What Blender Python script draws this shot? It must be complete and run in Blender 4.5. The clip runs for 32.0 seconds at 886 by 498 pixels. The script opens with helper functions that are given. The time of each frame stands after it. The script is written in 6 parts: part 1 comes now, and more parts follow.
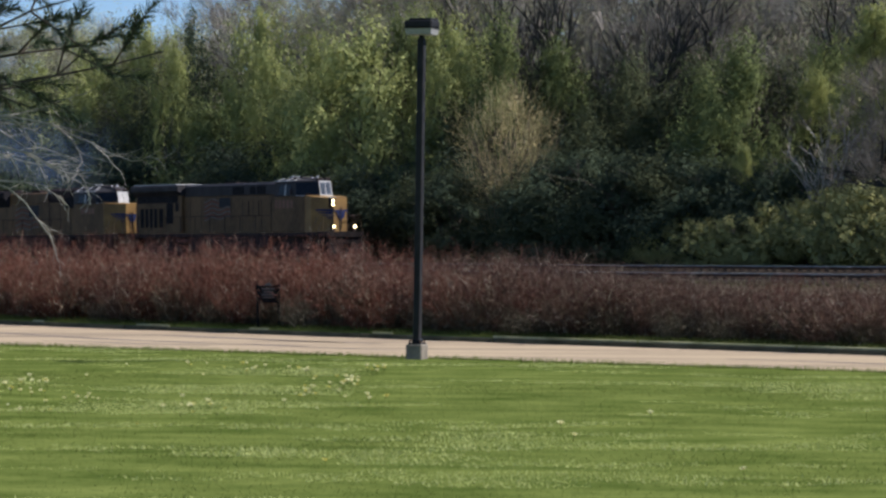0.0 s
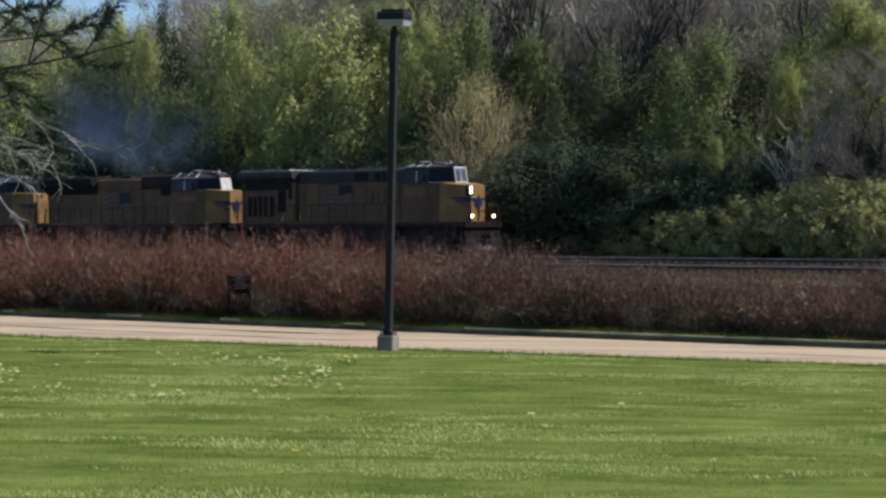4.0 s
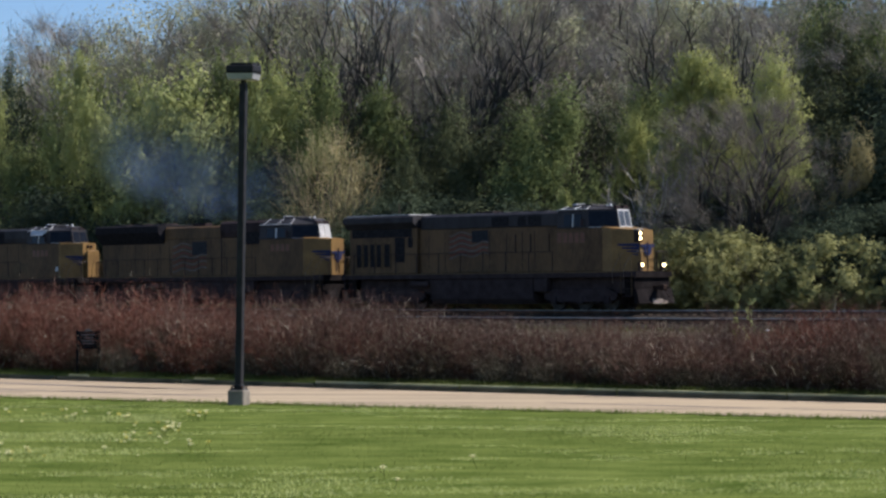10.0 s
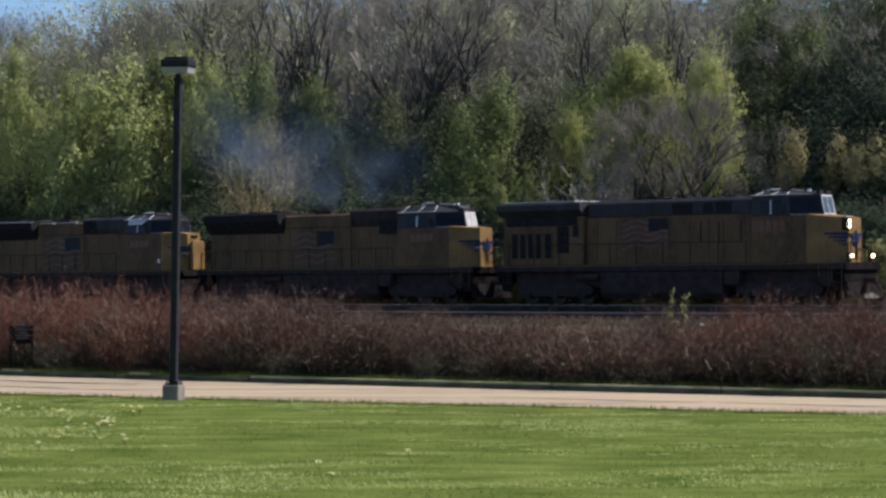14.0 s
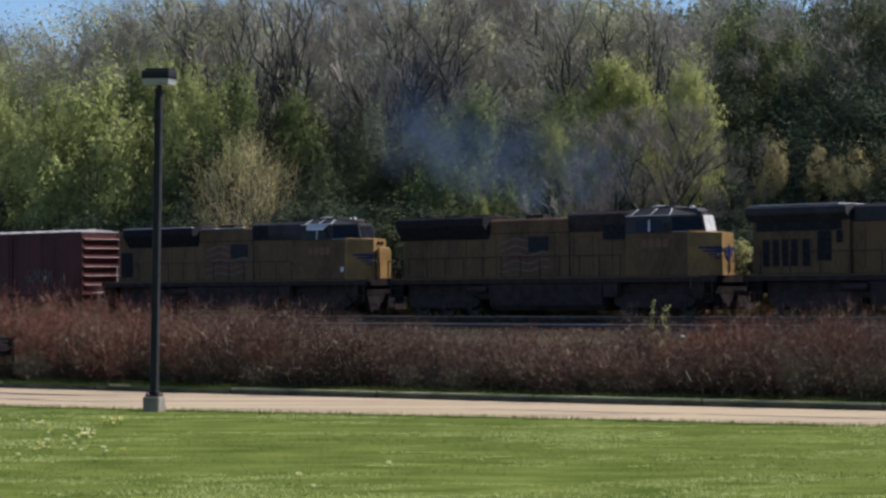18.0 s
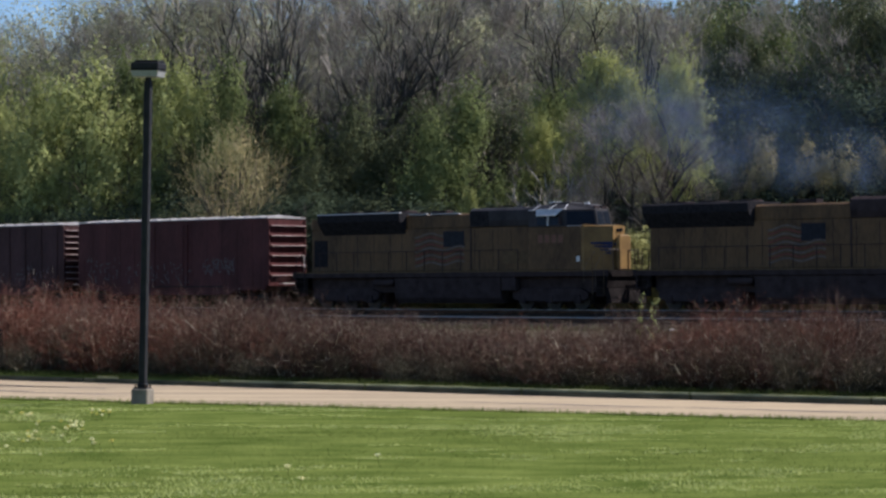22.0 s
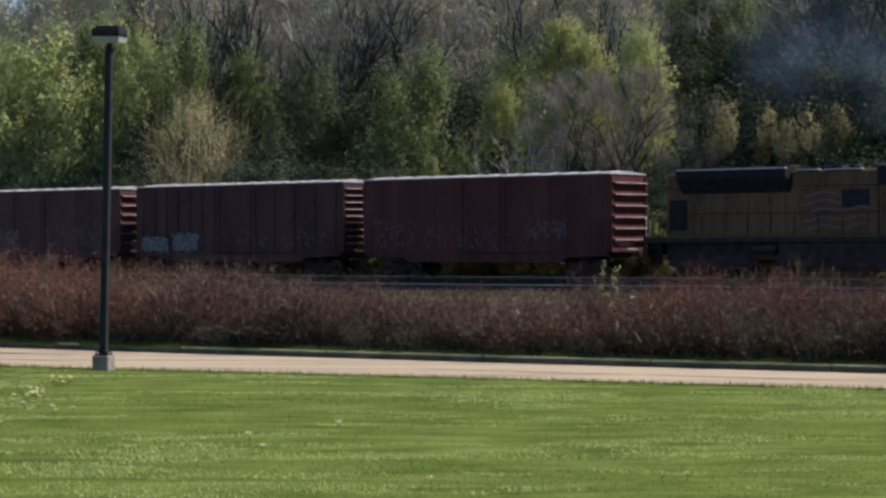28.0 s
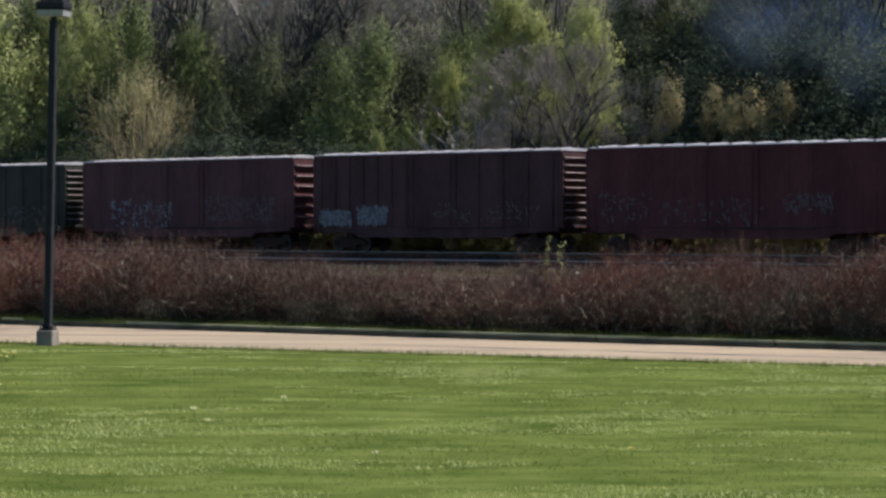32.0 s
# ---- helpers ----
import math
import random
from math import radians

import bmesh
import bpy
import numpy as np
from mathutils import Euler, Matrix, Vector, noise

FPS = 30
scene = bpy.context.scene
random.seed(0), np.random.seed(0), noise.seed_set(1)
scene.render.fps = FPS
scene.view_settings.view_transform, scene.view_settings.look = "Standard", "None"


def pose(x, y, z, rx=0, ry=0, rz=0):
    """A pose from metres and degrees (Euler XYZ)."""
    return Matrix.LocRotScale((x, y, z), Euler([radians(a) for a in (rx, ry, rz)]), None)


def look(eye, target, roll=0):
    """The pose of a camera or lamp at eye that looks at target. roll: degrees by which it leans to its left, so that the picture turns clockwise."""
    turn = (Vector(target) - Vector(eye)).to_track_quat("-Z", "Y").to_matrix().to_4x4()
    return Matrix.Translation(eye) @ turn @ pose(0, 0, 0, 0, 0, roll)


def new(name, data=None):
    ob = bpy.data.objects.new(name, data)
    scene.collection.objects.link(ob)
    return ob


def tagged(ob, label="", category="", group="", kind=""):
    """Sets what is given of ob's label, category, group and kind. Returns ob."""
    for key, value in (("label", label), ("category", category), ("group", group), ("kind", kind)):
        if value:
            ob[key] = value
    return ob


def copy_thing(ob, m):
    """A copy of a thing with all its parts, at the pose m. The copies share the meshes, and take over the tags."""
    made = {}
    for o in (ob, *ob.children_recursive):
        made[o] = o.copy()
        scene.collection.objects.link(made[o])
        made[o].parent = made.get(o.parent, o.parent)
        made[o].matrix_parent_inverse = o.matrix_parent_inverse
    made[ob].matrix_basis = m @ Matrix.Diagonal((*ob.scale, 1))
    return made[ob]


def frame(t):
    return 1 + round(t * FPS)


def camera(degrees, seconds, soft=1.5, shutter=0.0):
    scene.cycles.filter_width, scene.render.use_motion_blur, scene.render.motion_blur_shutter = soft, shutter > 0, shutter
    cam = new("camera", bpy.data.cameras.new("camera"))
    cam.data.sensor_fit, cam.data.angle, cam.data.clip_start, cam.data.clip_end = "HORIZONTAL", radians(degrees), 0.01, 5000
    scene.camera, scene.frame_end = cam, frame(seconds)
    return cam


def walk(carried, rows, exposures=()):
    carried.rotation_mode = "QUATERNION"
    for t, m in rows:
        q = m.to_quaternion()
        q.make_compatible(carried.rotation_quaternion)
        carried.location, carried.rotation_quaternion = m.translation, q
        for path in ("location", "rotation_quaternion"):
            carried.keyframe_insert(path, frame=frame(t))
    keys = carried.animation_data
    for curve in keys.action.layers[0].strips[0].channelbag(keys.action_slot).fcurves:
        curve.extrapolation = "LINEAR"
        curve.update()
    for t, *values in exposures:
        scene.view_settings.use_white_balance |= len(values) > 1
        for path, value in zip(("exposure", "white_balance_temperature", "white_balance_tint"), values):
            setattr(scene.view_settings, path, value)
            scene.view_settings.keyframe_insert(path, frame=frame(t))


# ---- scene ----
EYE = Vector((0.0, 0.0, 2.37))
TRACK = Vector((18.43, 106.98, 0.50))   # a point of the main line, at rail height
TURN = 41.14                            # degrees by which the line runs towards the viewer
GRADE = 0.41                            # degrees of climb


def aim(yaw, pitch, roll):
    return Matrix.Translation(EYE) @ pose(0, 0, 0, 90 + pitch, 0, -yaw) @ pose(0, 0, 0, 0, 0, roll)


cam = camera(21.65, 32.0, soft=2.6)
walk(cam, [
    (0, aim(-6.083, -0.546, -0.052)), (0.5, aim(-6.105, -0.498, -0.184)), (1, aim(-6.038, -0.303, -0.197)), (1.5, aim(-6.057, -0.385, -0.262)),
    (2, aim(-5.993, -0.482, -0.225)), (2.5, aim(-5.804, -0.550, -0.240)), (3, aim(-5.748, -0.684, -0.108)), (3.5, aim(-5.518, -0.692, -0.002)),
    (5.5, aim(-5.232, -1.100, 0.533)), (6, aim(-5.167, -1.116, 0.557)), (6.5, aim(-4.886, -1.076, 0.554)), (7, aim(-4.252, -0.881, 0.497)),
    (7.5, aim(-3.597, -0.592, 0.449)), (8, aim(-3.246, -0.425, 0.402)), (8.5, aim(-2.921, -0.398, 0.101)), (9, aim(-2.513, -0.429, -0.013)),
    (9.5, aim(-2.057, -0.063, -0.263)), (10, aim(-1.688, 0.556, -0.165)), (10.5, aim(-1.464, 0.839, 0.068)), (11, aim(-1.121, 1.049, -0.347)),
    (11.5, aim(-0.991, 0.557, -0.761)), (12, aim(-1.083, 0.323, -0.484)), (12.5, aim(-0.433, 0.744, -0.132)), (13, aim(-0.000, 1.034, -0.023)),
    (13.5, aim(0.000, 0.677, 0.015)), (14, aim(-0.093, 0.417, -0.163)), (14.5, aim(-0.029, 0.489, -0.159)), (16.5, aim(0.586, 0.311, -0.247)),
    (17, aim(0.433, 0.626, -0.291)), (17.5, aim(0.422, 0.705, -0.305)), (18, aim(0.381, 0.703, -0.149)), (18.5, aim(0.248, 0.733, -0.099)),
    (19, aim(0.081, 0.727, 0.014)), (19.5, aim(0.099, 0.738, -0.067)), (20, aim(0.147, 0.695, -0.129)), (20.5, aim(-0.025, 0.488, 0.009)),
    (21, aim(-0.015, 0.342, 0.173)), (21.5, aim(0.127, 0.539, 0.115)), (22, aim(0.652, 0.529, 0.008)), (22.5, aim(1.234, 0.353, -0.016)),
    (23, aim(1.620, 0.124, -0.092)), (23.5, aim(1.681, -0.452, -0.006)), (24, aim(1.411, -0.828, -0.122)), (24.5, aim(1.256, -0.843, -0.311)),
    (25, aim(1.215, -0.550, -0.173)), (25.5, aim(1.079, -0.336, -0.093)), (26, aim(1.120, -0.327, 0.006)), (26.5, aim(1.396, -0.315, -0.000)),
    (28.5, aim(1.759, -0.248, 0.205)), (29, aim(2.091, -0.079, 0.228)), (29.5, aim(2.279, -0.031, 0.190)), (30, aim(2.421, -0.378, 0.383)),
    (30.5, aim(2.613, -0.398, 0.377)), (31, aim(2.767, -0.528, 0.356)), (31.5, aim(2.834, -0.744, 0.380)), (32, aim(2.948, -0.888, 0.267)),
])

# ---- light ----
world = bpy.data.worlds.new("sky")
scene.world = world
world.use_nodes = True
wn = world.node_tree.nodes
sky = wn.new("ShaderNodeTexSky")
sky.sky_type = "NISHITA"
sky.sun_disc = False
SUN_ELEVATION, SUN_BEARING = 44.0, 78.0     # bearing clockwise from the view's middle
sky.sun_elevation = radians(SUN_ELEVATION)
sky.sun_rotation = radians(SUN_BEARING)
sky.air_density, sky.dust_density, sky.ozone_density = 0.85, 0.0, 5.0
world.node_tree.links.new(sky.outputs[0], wn["Background"].inputs[0])
wn["Background"].inputs[1].default_value = 0.087
sun = new("sun", bpy.data.lights.new("sun", "SUN"))
sun.data.energy = 4.8
sun.data.angle = radians(0.55)
sun.data.color = (1.0, 0.945, 0.89)
sb, se = radians(SUN_BEARING), radians(SUN_ELEVATION)
sun.matrix_world = look(Vector((math.sin(sb) * math.cos(se), math.cos(sb) * math.cos(se), math.sin(se))) * 200, (0, 0, 0))
scene.view_settings.exposure = 0.5
scene.view_settings.use_white_balance = True
scene.view_settings.white_balance_temperature, scene.view_settings.white_balance_tint = 6150, 13.5


# ---- materials ----
def surface(name, dark, light, rough=0.7, metal=0.0, scale=4.0, fine=40.0, bump=0.0, per_object=0.0, coat=0.0, per_island=0.0, stretch=None, through_light=0.0, spec=0.5, bias=0.0, sharp=1.0):
    """A node material: two tones mixed by coarse and fine noise, with bump."""
    m = bpy.data.materials.new(name)
    m.use_nodes = True
    nt = m.node_tree
    n, l = nt.nodes, nt.links
    b = n["Principled BSDF"]
    co = n.new("ShaderNodeTexCoord").outputs["Object"]
    if stretch:
        mp = n.new("ShaderNodeMapping")
        mp.inputs["Scale"].default_value = stretch
        l.new(co, mp.inputs[0])
        co = mp.outputs[0]
    a = n.new("ShaderNodeTexNoise")
    a.inputs["Scale"].default_value, a.inputs["Detail"].default_value = scale, 5
    c = n.new("ShaderNodeTexNoise")
    c.inputs["Scale"].default_value, c.inputs["Detail"].default_value = fine, 3
    l.new(co, a.inputs["Vector"]), l.new(co, c.inputs["Vector"])
    add = n.new("ShaderNodeMath")
    add.operation = "MULTIPLY_ADD"
    l.new(c.outputs["Fac"], add.inputs[0])
    add.inputs[1].default_value = 0.5
    l.new(a.outputs["Fac"], add.inputs[2])
    fac = add.outputs[0]
    for share, node, socket in ((per_object, "ShaderNodeObjectInfo", "Random"), (per_island, "ShaderNodeNewGeometry", "Random Per Island")):
        if share:
            r = n.new("ShaderNodeMath")
            r.operation = "MULTIPLY_ADD"
            l.new(n.new(node).outputs[socket], r.inputs[0])
            r.inputs[1].default_value = share
            l.new(fac, r.inputs[2])
            fac = r.outputs[0]
    top = 0.75 + bias + 0.5 * (per_object + per_island)
    ramp = n.new("ShaderNodeMapRange")
    l.new(fac, ramp.inputs[0])
    spread = (0.22 + 0.45 * (per_object + per_island)) * sharp
    ramp.inputs[1].default_value, ramp.inputs[2].default_value = top - spread, top + spread
    mix = n.new("ShaderNodeMix")
    mix.data_type = "RGBA"
    l.new(ramp.outputs[0], mix.inputs[0])
    mix.inputs[6].default_value, mix.inputs[7].default_value = (*dark, 1), (*light, 1)
    l.new(mix.outputs[2], b.inputs["Base Color"])
    b.inputs["Roughness"].default_value, b.inputs["Metallic"].default_value = rough, metal
    b.inputs["Specular IOR Level"].default_value = spec
    if coat:
        b.inputs["Coat Weight"].default_value = coat
    if bump:
        bp = n.new("ShaderNodeBump")
        bp.inputs["Strength"].default_value, bp.inputs["Distance"].default_value = bump, 0.05
        l.new(fac, bp.inputs["Height"]), l.new(bp.outputs[0], b.inputs["Normal"])
    if through_light:
        tr = n.new("ShaderNodeBsdfTranslucent")
        l.new(mix.outputs[2], tr.inputs[0])
        ms = n.new("ShaderNodeMixShader")
        ms.inputs[0].default_value = through_light
        l.new(b.outputs[0], ms.inputs[1]), l.new(tr.outputs[0], ms.inputs[2])
        l.new(ms.outputs[0], n["Material Output"].inputs[0])
    return m


def lamp_glow(name, colour, strength):
    m = surface(name, colour, colour, 0.3)
    b = m.node_tree.nodes["Principled BSDF"]
    b.inputs["Emission Color"].default_value, b.inputs["Emission Strength"].default_value = (*colour, 1), strength
    return m


M_LAWN = surface("mown_lawn", (0.058, 0.086, 0.016), (0.155, 0.185, 0.046), 0.9, scale=1.3, fine=9, sharp=1.0, bump=0.2, stretch=(0.5, 1.3, 1), spec=0.0)
M_BLADE = surface("grass_blade", (0.07, 0.105, 0.02), (0.215, 0.252, 0.066), 0.8, scale=1.3, fine=6, per_island=0.4, stretch=(0.5, 1.3, 1), sharp=0.85, through_light=0.45, spec=0.0)
M_TUFT = surface("pale_grass_tuft", (0.33, 0.385, 0.11), (0.6, 0.625, 0.26), 0.8, scale=1, fine=6, per_island=0.5, through_light=0.45, spec=0.0)
M_VERGE = surface("verge_grass_blade", (0.05, 0.072, 0.02), (0.15, 0.165, 0.05), 0.7, scale=1, fine=6, per_island=0.4, through_light=0.3, spec=0.0)
M_WEED = surface("trackside_weed", (0.07, 0.078, 0.026), (0.23, 0.225, 0.1), 0.8, scale=0.4, fine=4, per_island=0.4, through_light=0.3, spec=0.0)
M_PETAL = surface("pale_petal", (0.74, 0.68, 0.32), (0.9, 0.86, 0.52), 0.6, through_light=0.3)
M_DANDELION = surface("dandelion_petal", (0.5, 0.42, 0.06), (0.7, 0.62, 0.15), 0.6)
M_DARKBARK = surface("dark_bark", (0.036, 0.034, 0.03), (0.1, 0.094, 0.083), 0.95, scale=4, fine=20, per_object=0.3, bump=0.4, spec=0.0)
M_ROUGH = surface("rough_ground", (0.045, 0.04, 0.027), (0.115, 0.1, 0.065), 0.95, scale=0.6, fine=6, bump=0.4, spec=0.0)
M_ROAD = surface("worn_concrete_road", (0.24, 0.19, 0.135), (0.42, 0.33, 0.215), 0.9, scale=0.55, fine=10, bump=0.1, stretch=(0.2, 2, 1), bias=-0.07, sharp=0.7, spec=0.0)
M_STAIN = surface("road_scuff", (0.13, 0.112, 0.1), (0.27, 0.22, 0.18), 0.9, scale=1.2, fine=12, stretch=(0.4, 2, 1), spec=0.0)
# kerb face coloured dark for its shade, cap pale for the sun
M_KERB = surface("shaded_concrete_kerb", (0.045, 0.046, 0.03), (0.12, 0.115, 0.075), 0.9, scale=2, fine=30, bump=0.2, spec=0.0)
M_KERBTOP = surface("sunlit_kerb_top", (0.165, 0.168, 0.085), (0.33, 0.325, 0.19), 0.9, scale=2, fine=20, bump=0.2, spec=0.0)
M_CONC = surface("concrete_footing", (0.14, 0.118, 0.09), (0.25, 0.215, 0.165), 0.9, scale=3, fine=40, bump=0.3)
M_POLE = surface("dark_bronze_paint", (0.013, 0.013, 0.014), (0.027, 0.026, 0.027), 0.6, scale=6, fine=60, bump=0.05, spec=0.15)
M_LENS = surface("milky_lens", (0.24, 0.24, 0.235), (0.34, 0.34, 0.33), 0.3, scale=8, fine=30)
M_SIGN = surface("black_sign_paint", (0.006, 0.007, 0.008), (0.014, 0.014, 0.016), 0.5, scale=8, fine=50, spec=0.0)
M_SIGNTXT = surface("faded_lettering", (0.035, 0.036, 0.04), (0.07, 0.07, 0.075), 0.6)
M_BALLAST = surface("grey_ballast", (0.025, 0.02, 0.015), (0.075, 0.062, 0.048), 0.95, scale=3, fine=16, bump=0.8, spec=0.0)
M_TIE = surface("creosoted_timber", (0.03, 0.022, 0.016), (0.085, 0.065, 0.05), 0.9, scale=3, fine=30, per_object=0.4, bump=0.4, spec=0.0)
M_RAIL = surface("rusty_rail", (0.05, 0.03, 0.02), (0.11, 0.068, 0.045), 0.9, scale=3, fine=30, spec=0.0)
M_RAILTOP = surface("polished_rail_head", (0.22, 0.21, 0.195), (0.36, 0.345, 0.325), 0.65, 0.0, scale=3, fine=30, spec=0.2)
M_BARK = surface("grey_brown_bark", (0.05, 0.042, 0.035), (0.15, 0.125, 0.1), 0.95, scale=4, fine=20, per_object=0.3, bump=0.4, spec=0.0)
M_GREYTWIG = surface("grey_twig", (0.145, 0.123, 0.1), (0.3, 0.258, 0.208), 0.95, scale=2, fine=20, per_object=0.3, spec=0.0)
M_PALEBARK = surface("pale_dead_bark", (0.24, 0.215, 0.18), (0.45, 0.415, 0.355), 0.9, scale=4, fine=20, bump=0.3, spec=0.0)
M_TWIG = surface("bare_twig", (0.195, 0.17, 0.142), (0.375, 0.335, 0.285), 0.95, scale=2, fine=20, per_object=0.4, spec=0.0)


def leaf(name, dark, light, share=0.34):
    return surface(name, dark, light, 0.8, scale=0.5, fine=3, per_object=0.3, per_island=0.06, through_light=share, spec=0.0)


M_LIME = leaf("fresh_lime_leaf", (0.195, 0.218, 0.076), (0.45, 0.475, 0.187), 0.37)
M_GREEN = leaf("spring_green_leaf", (0.105, 0.132, 0.052), (0.275, 0.31, 0.122), 0.36)
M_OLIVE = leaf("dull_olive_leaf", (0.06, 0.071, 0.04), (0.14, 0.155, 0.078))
M_YELLOW = leaf("yellow_green_leaf", (0.26, 0.275, 0.09), (0.48, 0.495, 0.2), 0.4)
M_TANLEAF = leaf("tan_bud", (0.36, 0.295, 0.14), (0.66, 0.565, 0.31))
M_BLOSSOM = leaf("ochre_blossom", (0.25, 0.205, 0.09), (0.5, 0.425, 0.21))
M_WILLOW = leaf("willow_bush_leaf", (0.28, 0.275, 0.11), (0.45, 0.436, 0.19))
M_HILL = leaf("hill_woods_leaf", (0.11, 0.112, 0.066), (0.25, 0.245, 0.14))
M_NEEDLE = surface("pine_needle", (0.015, 0.03, 0.014), (0.05, 0.075, 0.03), 0.7, scale=2, fine=10, per_island=0.3, spec=0.2)
M_DARKGRN = leaf("dark_evergreen_and_shade", (0.045, 0.06, 0.041), (0.1, 0.126, 0.073), 0.25)
M_BUD = leaf("grey_olive_bud", (0.27, 0.272, 0.16), (0.48, 0.482, 0.3))
M_REDTWIG = surface("red_dogwood_stem", (0.088, 0.036, 0.025), (0.262, 0.117, 0.08), 0.8, scale=0.4, fine=5, per_object=0.45, per_island=0.5, spec=0.0)
M_BROWNTWIG = surface("brown_dogwood_stem", (0.054, 0.031, 0.025), (0.2, 0.121, 0.088), 0.85, scale=0.4, fine=5, per_object=0.5, per_island=0.5, spec=0.0)
M_SCRUB = surface("grey_olive_stem", (0.04, 0.035, 0.024), (0.14, 0.12, 0.082), 0.9, scale=0.5, fine=5, per_object=0.4, per_island=0.5, spec=0.0)
M_STRAW = surface("pale_dead_stem", (0.3, 0.25, 0.17), (0.5, 0.43, 0.32), 0.8, per_island=0.5, spec=0.0)


# ---- building helpers ----
class Shape:
    """Collects the faces of one mesh."""

    def __init__(self):
        self.v, self.f = [], []

    def add(self, vs, fs):
        n = len(self.v)
        self.v += [tuple(p) for p in vs]
        self.f += [tuple(i + n for i in q) for q in fs]
        return self

    def box(self, x0, x1, y0, y1, z0, z1):
        return self.add([(x, y, z) for z in (z0, z1) for y in (y0, y1) for x in (x0, x1)],
                        [(0, 2, 3, 1), (4, 5, 7, 6), (0, 1, 5, 4), (2, 6, 7, 3), (0, 4, 6, 2), (1, 3, 7, 5)])

    def prism(self, outline, axis, a, b):
        """Extrudes a closed outline of pairs along an axis from a to b."""
        k = len(outline)
        put = {"x": lambda p, w: (w, p[0], p[1]), "y": lambda p, w: (p[0], w, p[1]), "z": lambda p, w: (p[0], p[1], w)}[axis]
        vs = [put(p, a) for p in outline] + [put(p, b) for p in outline]
        return self.add(vs, [tuple(range(k)), tuple(range(2 * k - 1, k - 1, -1))] + [(i, k + i, k + (i + 1) % k, (i + 1) % k) for i in range(k)])

    def tube(self, a, b, r0, r1=None, n=8, caps=True):
        a, b = Vector(a), Vector(b)
        r1 = r0 if r1 is None else r1
        d = (b - a)
        if d.length < 1e-6:
            return self
        d.normalize()
        s = d.orthogonal().normalized()
        w = d.cross(s)
        ring = [s * math.cos(6.28319 * i / n) + w * math.sin(6.28319 * i / n) for i in range(n)]
        vs = [a + q * r0 for q in ring] + [b + q * r1 for q in ring]
        fs = [(i, (i + 1) % n, n + (i + 1) % n, n + i) for i in range(n)]
        if caps:
            fs += [tuple(range(n - 1, -1, -1)), tuple(range(n, 2 * n))]
        return self.add(vs, fs)

    def rod(self, pts, r, n=6):
        for a, b in zip(pts, pts[1:]):
            self.tube(a, b, r, r, n)
        return self


def part(name, shape, material, parent=None, label="", bevel=0.0, smooth=False):
    """Links a Shape or mesh as one object under a thing or a part."""
    if isinstance(shape, Shape):
        me = bpy.data.meshes.new(name)
        me.from_pydata(shape.v, [], shape.f)
        bm = bmesh.new()
        bm.from_mesh(me)
        bmesh.ops.recalc_face_normals(bm, faces=bm.faces)
        if bevel:
            bmesh.ops.bevel(bm, geom=[e for e in bm.edges if len(e.link_faces) == 2 and e.calc_face_angle() > 0.5], offset=bevel, segments=1, affect="EDGES", clamp_overlap=True)
        bm.to_mesh(me)
        bm.free()
        if smooth:
            me.polygons.foreach_set("use_smooth", [True] * len(me.polygons))
    else:
        me = shape
    if not me.materials:
        me.materials.append(material)
    ob = new(name, me)
    ob.parent = parent
    if label:
        ob["label"] = label
    return ob


def quick_mesh(name, verts, faces):
    me = bpy.data.meshes.new(name)
    me.from_pydata(verts, [], faces)
    return me


def thing(name, label, category, group="", m=None):
    ob = tagged(new(name), label, category, group)
    if m is not None:
        ob.matrix_basis = m
    return ob


# ---- plan ----
TH = radians(TURN)
AHEAD = Vector((math.cos(TH), -math.sin(TH), 0))    # the way the train goes
AWAY = Vector((math.sin(TH), math.cos(TH), 0))      # across the line, from the viewer
LINE = Matrix.Translation(TRACK) @ pose(0, 0, 0, 0, -GRADE, -TURN)   # x along the line, y across it, z up
SIDING_Y, SIDING_Z = -4.6, -0.30
RIDE = 0.25                             # how far the bodies ride above their drawn height


def across(x, y):
    return (x - TRACK.x) * AWAY.x + (y - TRACK.y) * AWAY.y


def along(x, y):
    return (x - TRACK.x) * AHEAD.x + (y - TRACK.y) * AHEAD.y


def near_edge(x):
    return 39.55 - 0.432 * x


def far_edge(x):
    return 44.85 - 0.553 * x + 0.0029 * x * x


def step(a, b, v):
    k = min(1.0, max(0.0, (v - a) / (b - a)))
    return k * k * (3 - 2 * k)


def ground_z(x, y):
    q = across(x, y)
    rail = TRACK.z + math.tan(radians(GRADE)) * max(-160, min(90, along(x, y)))
    z = 0.12 * step(0.0, 0.12, y - far_edge(x) - 0.16)
    z += (rail - 0.9 - z) * step(-26, -9, q)
    z += 0.35 * step(-3.5, 5, q)
    z += 0.05 * max(0, min(q, 40) - 14)
    z += (13 + 5 * step(-75, -15, along(x, y))) * step(45, 110, q)
    return z


def bearing(azimuth, behind):
    """The place that lies in a direction (degrees to the right of the middle) and so far behind the main line."""
    o = TRACK + AWAY * behind
    k = math.tan(radians(azimuth))
    d = (k * o.y - o.x) / (AHEAD.x - k * AHEAD.y)
    p = o + AHEAD * d
    return Vector((p.x, p.y, ground_z(p.x, p.y)))


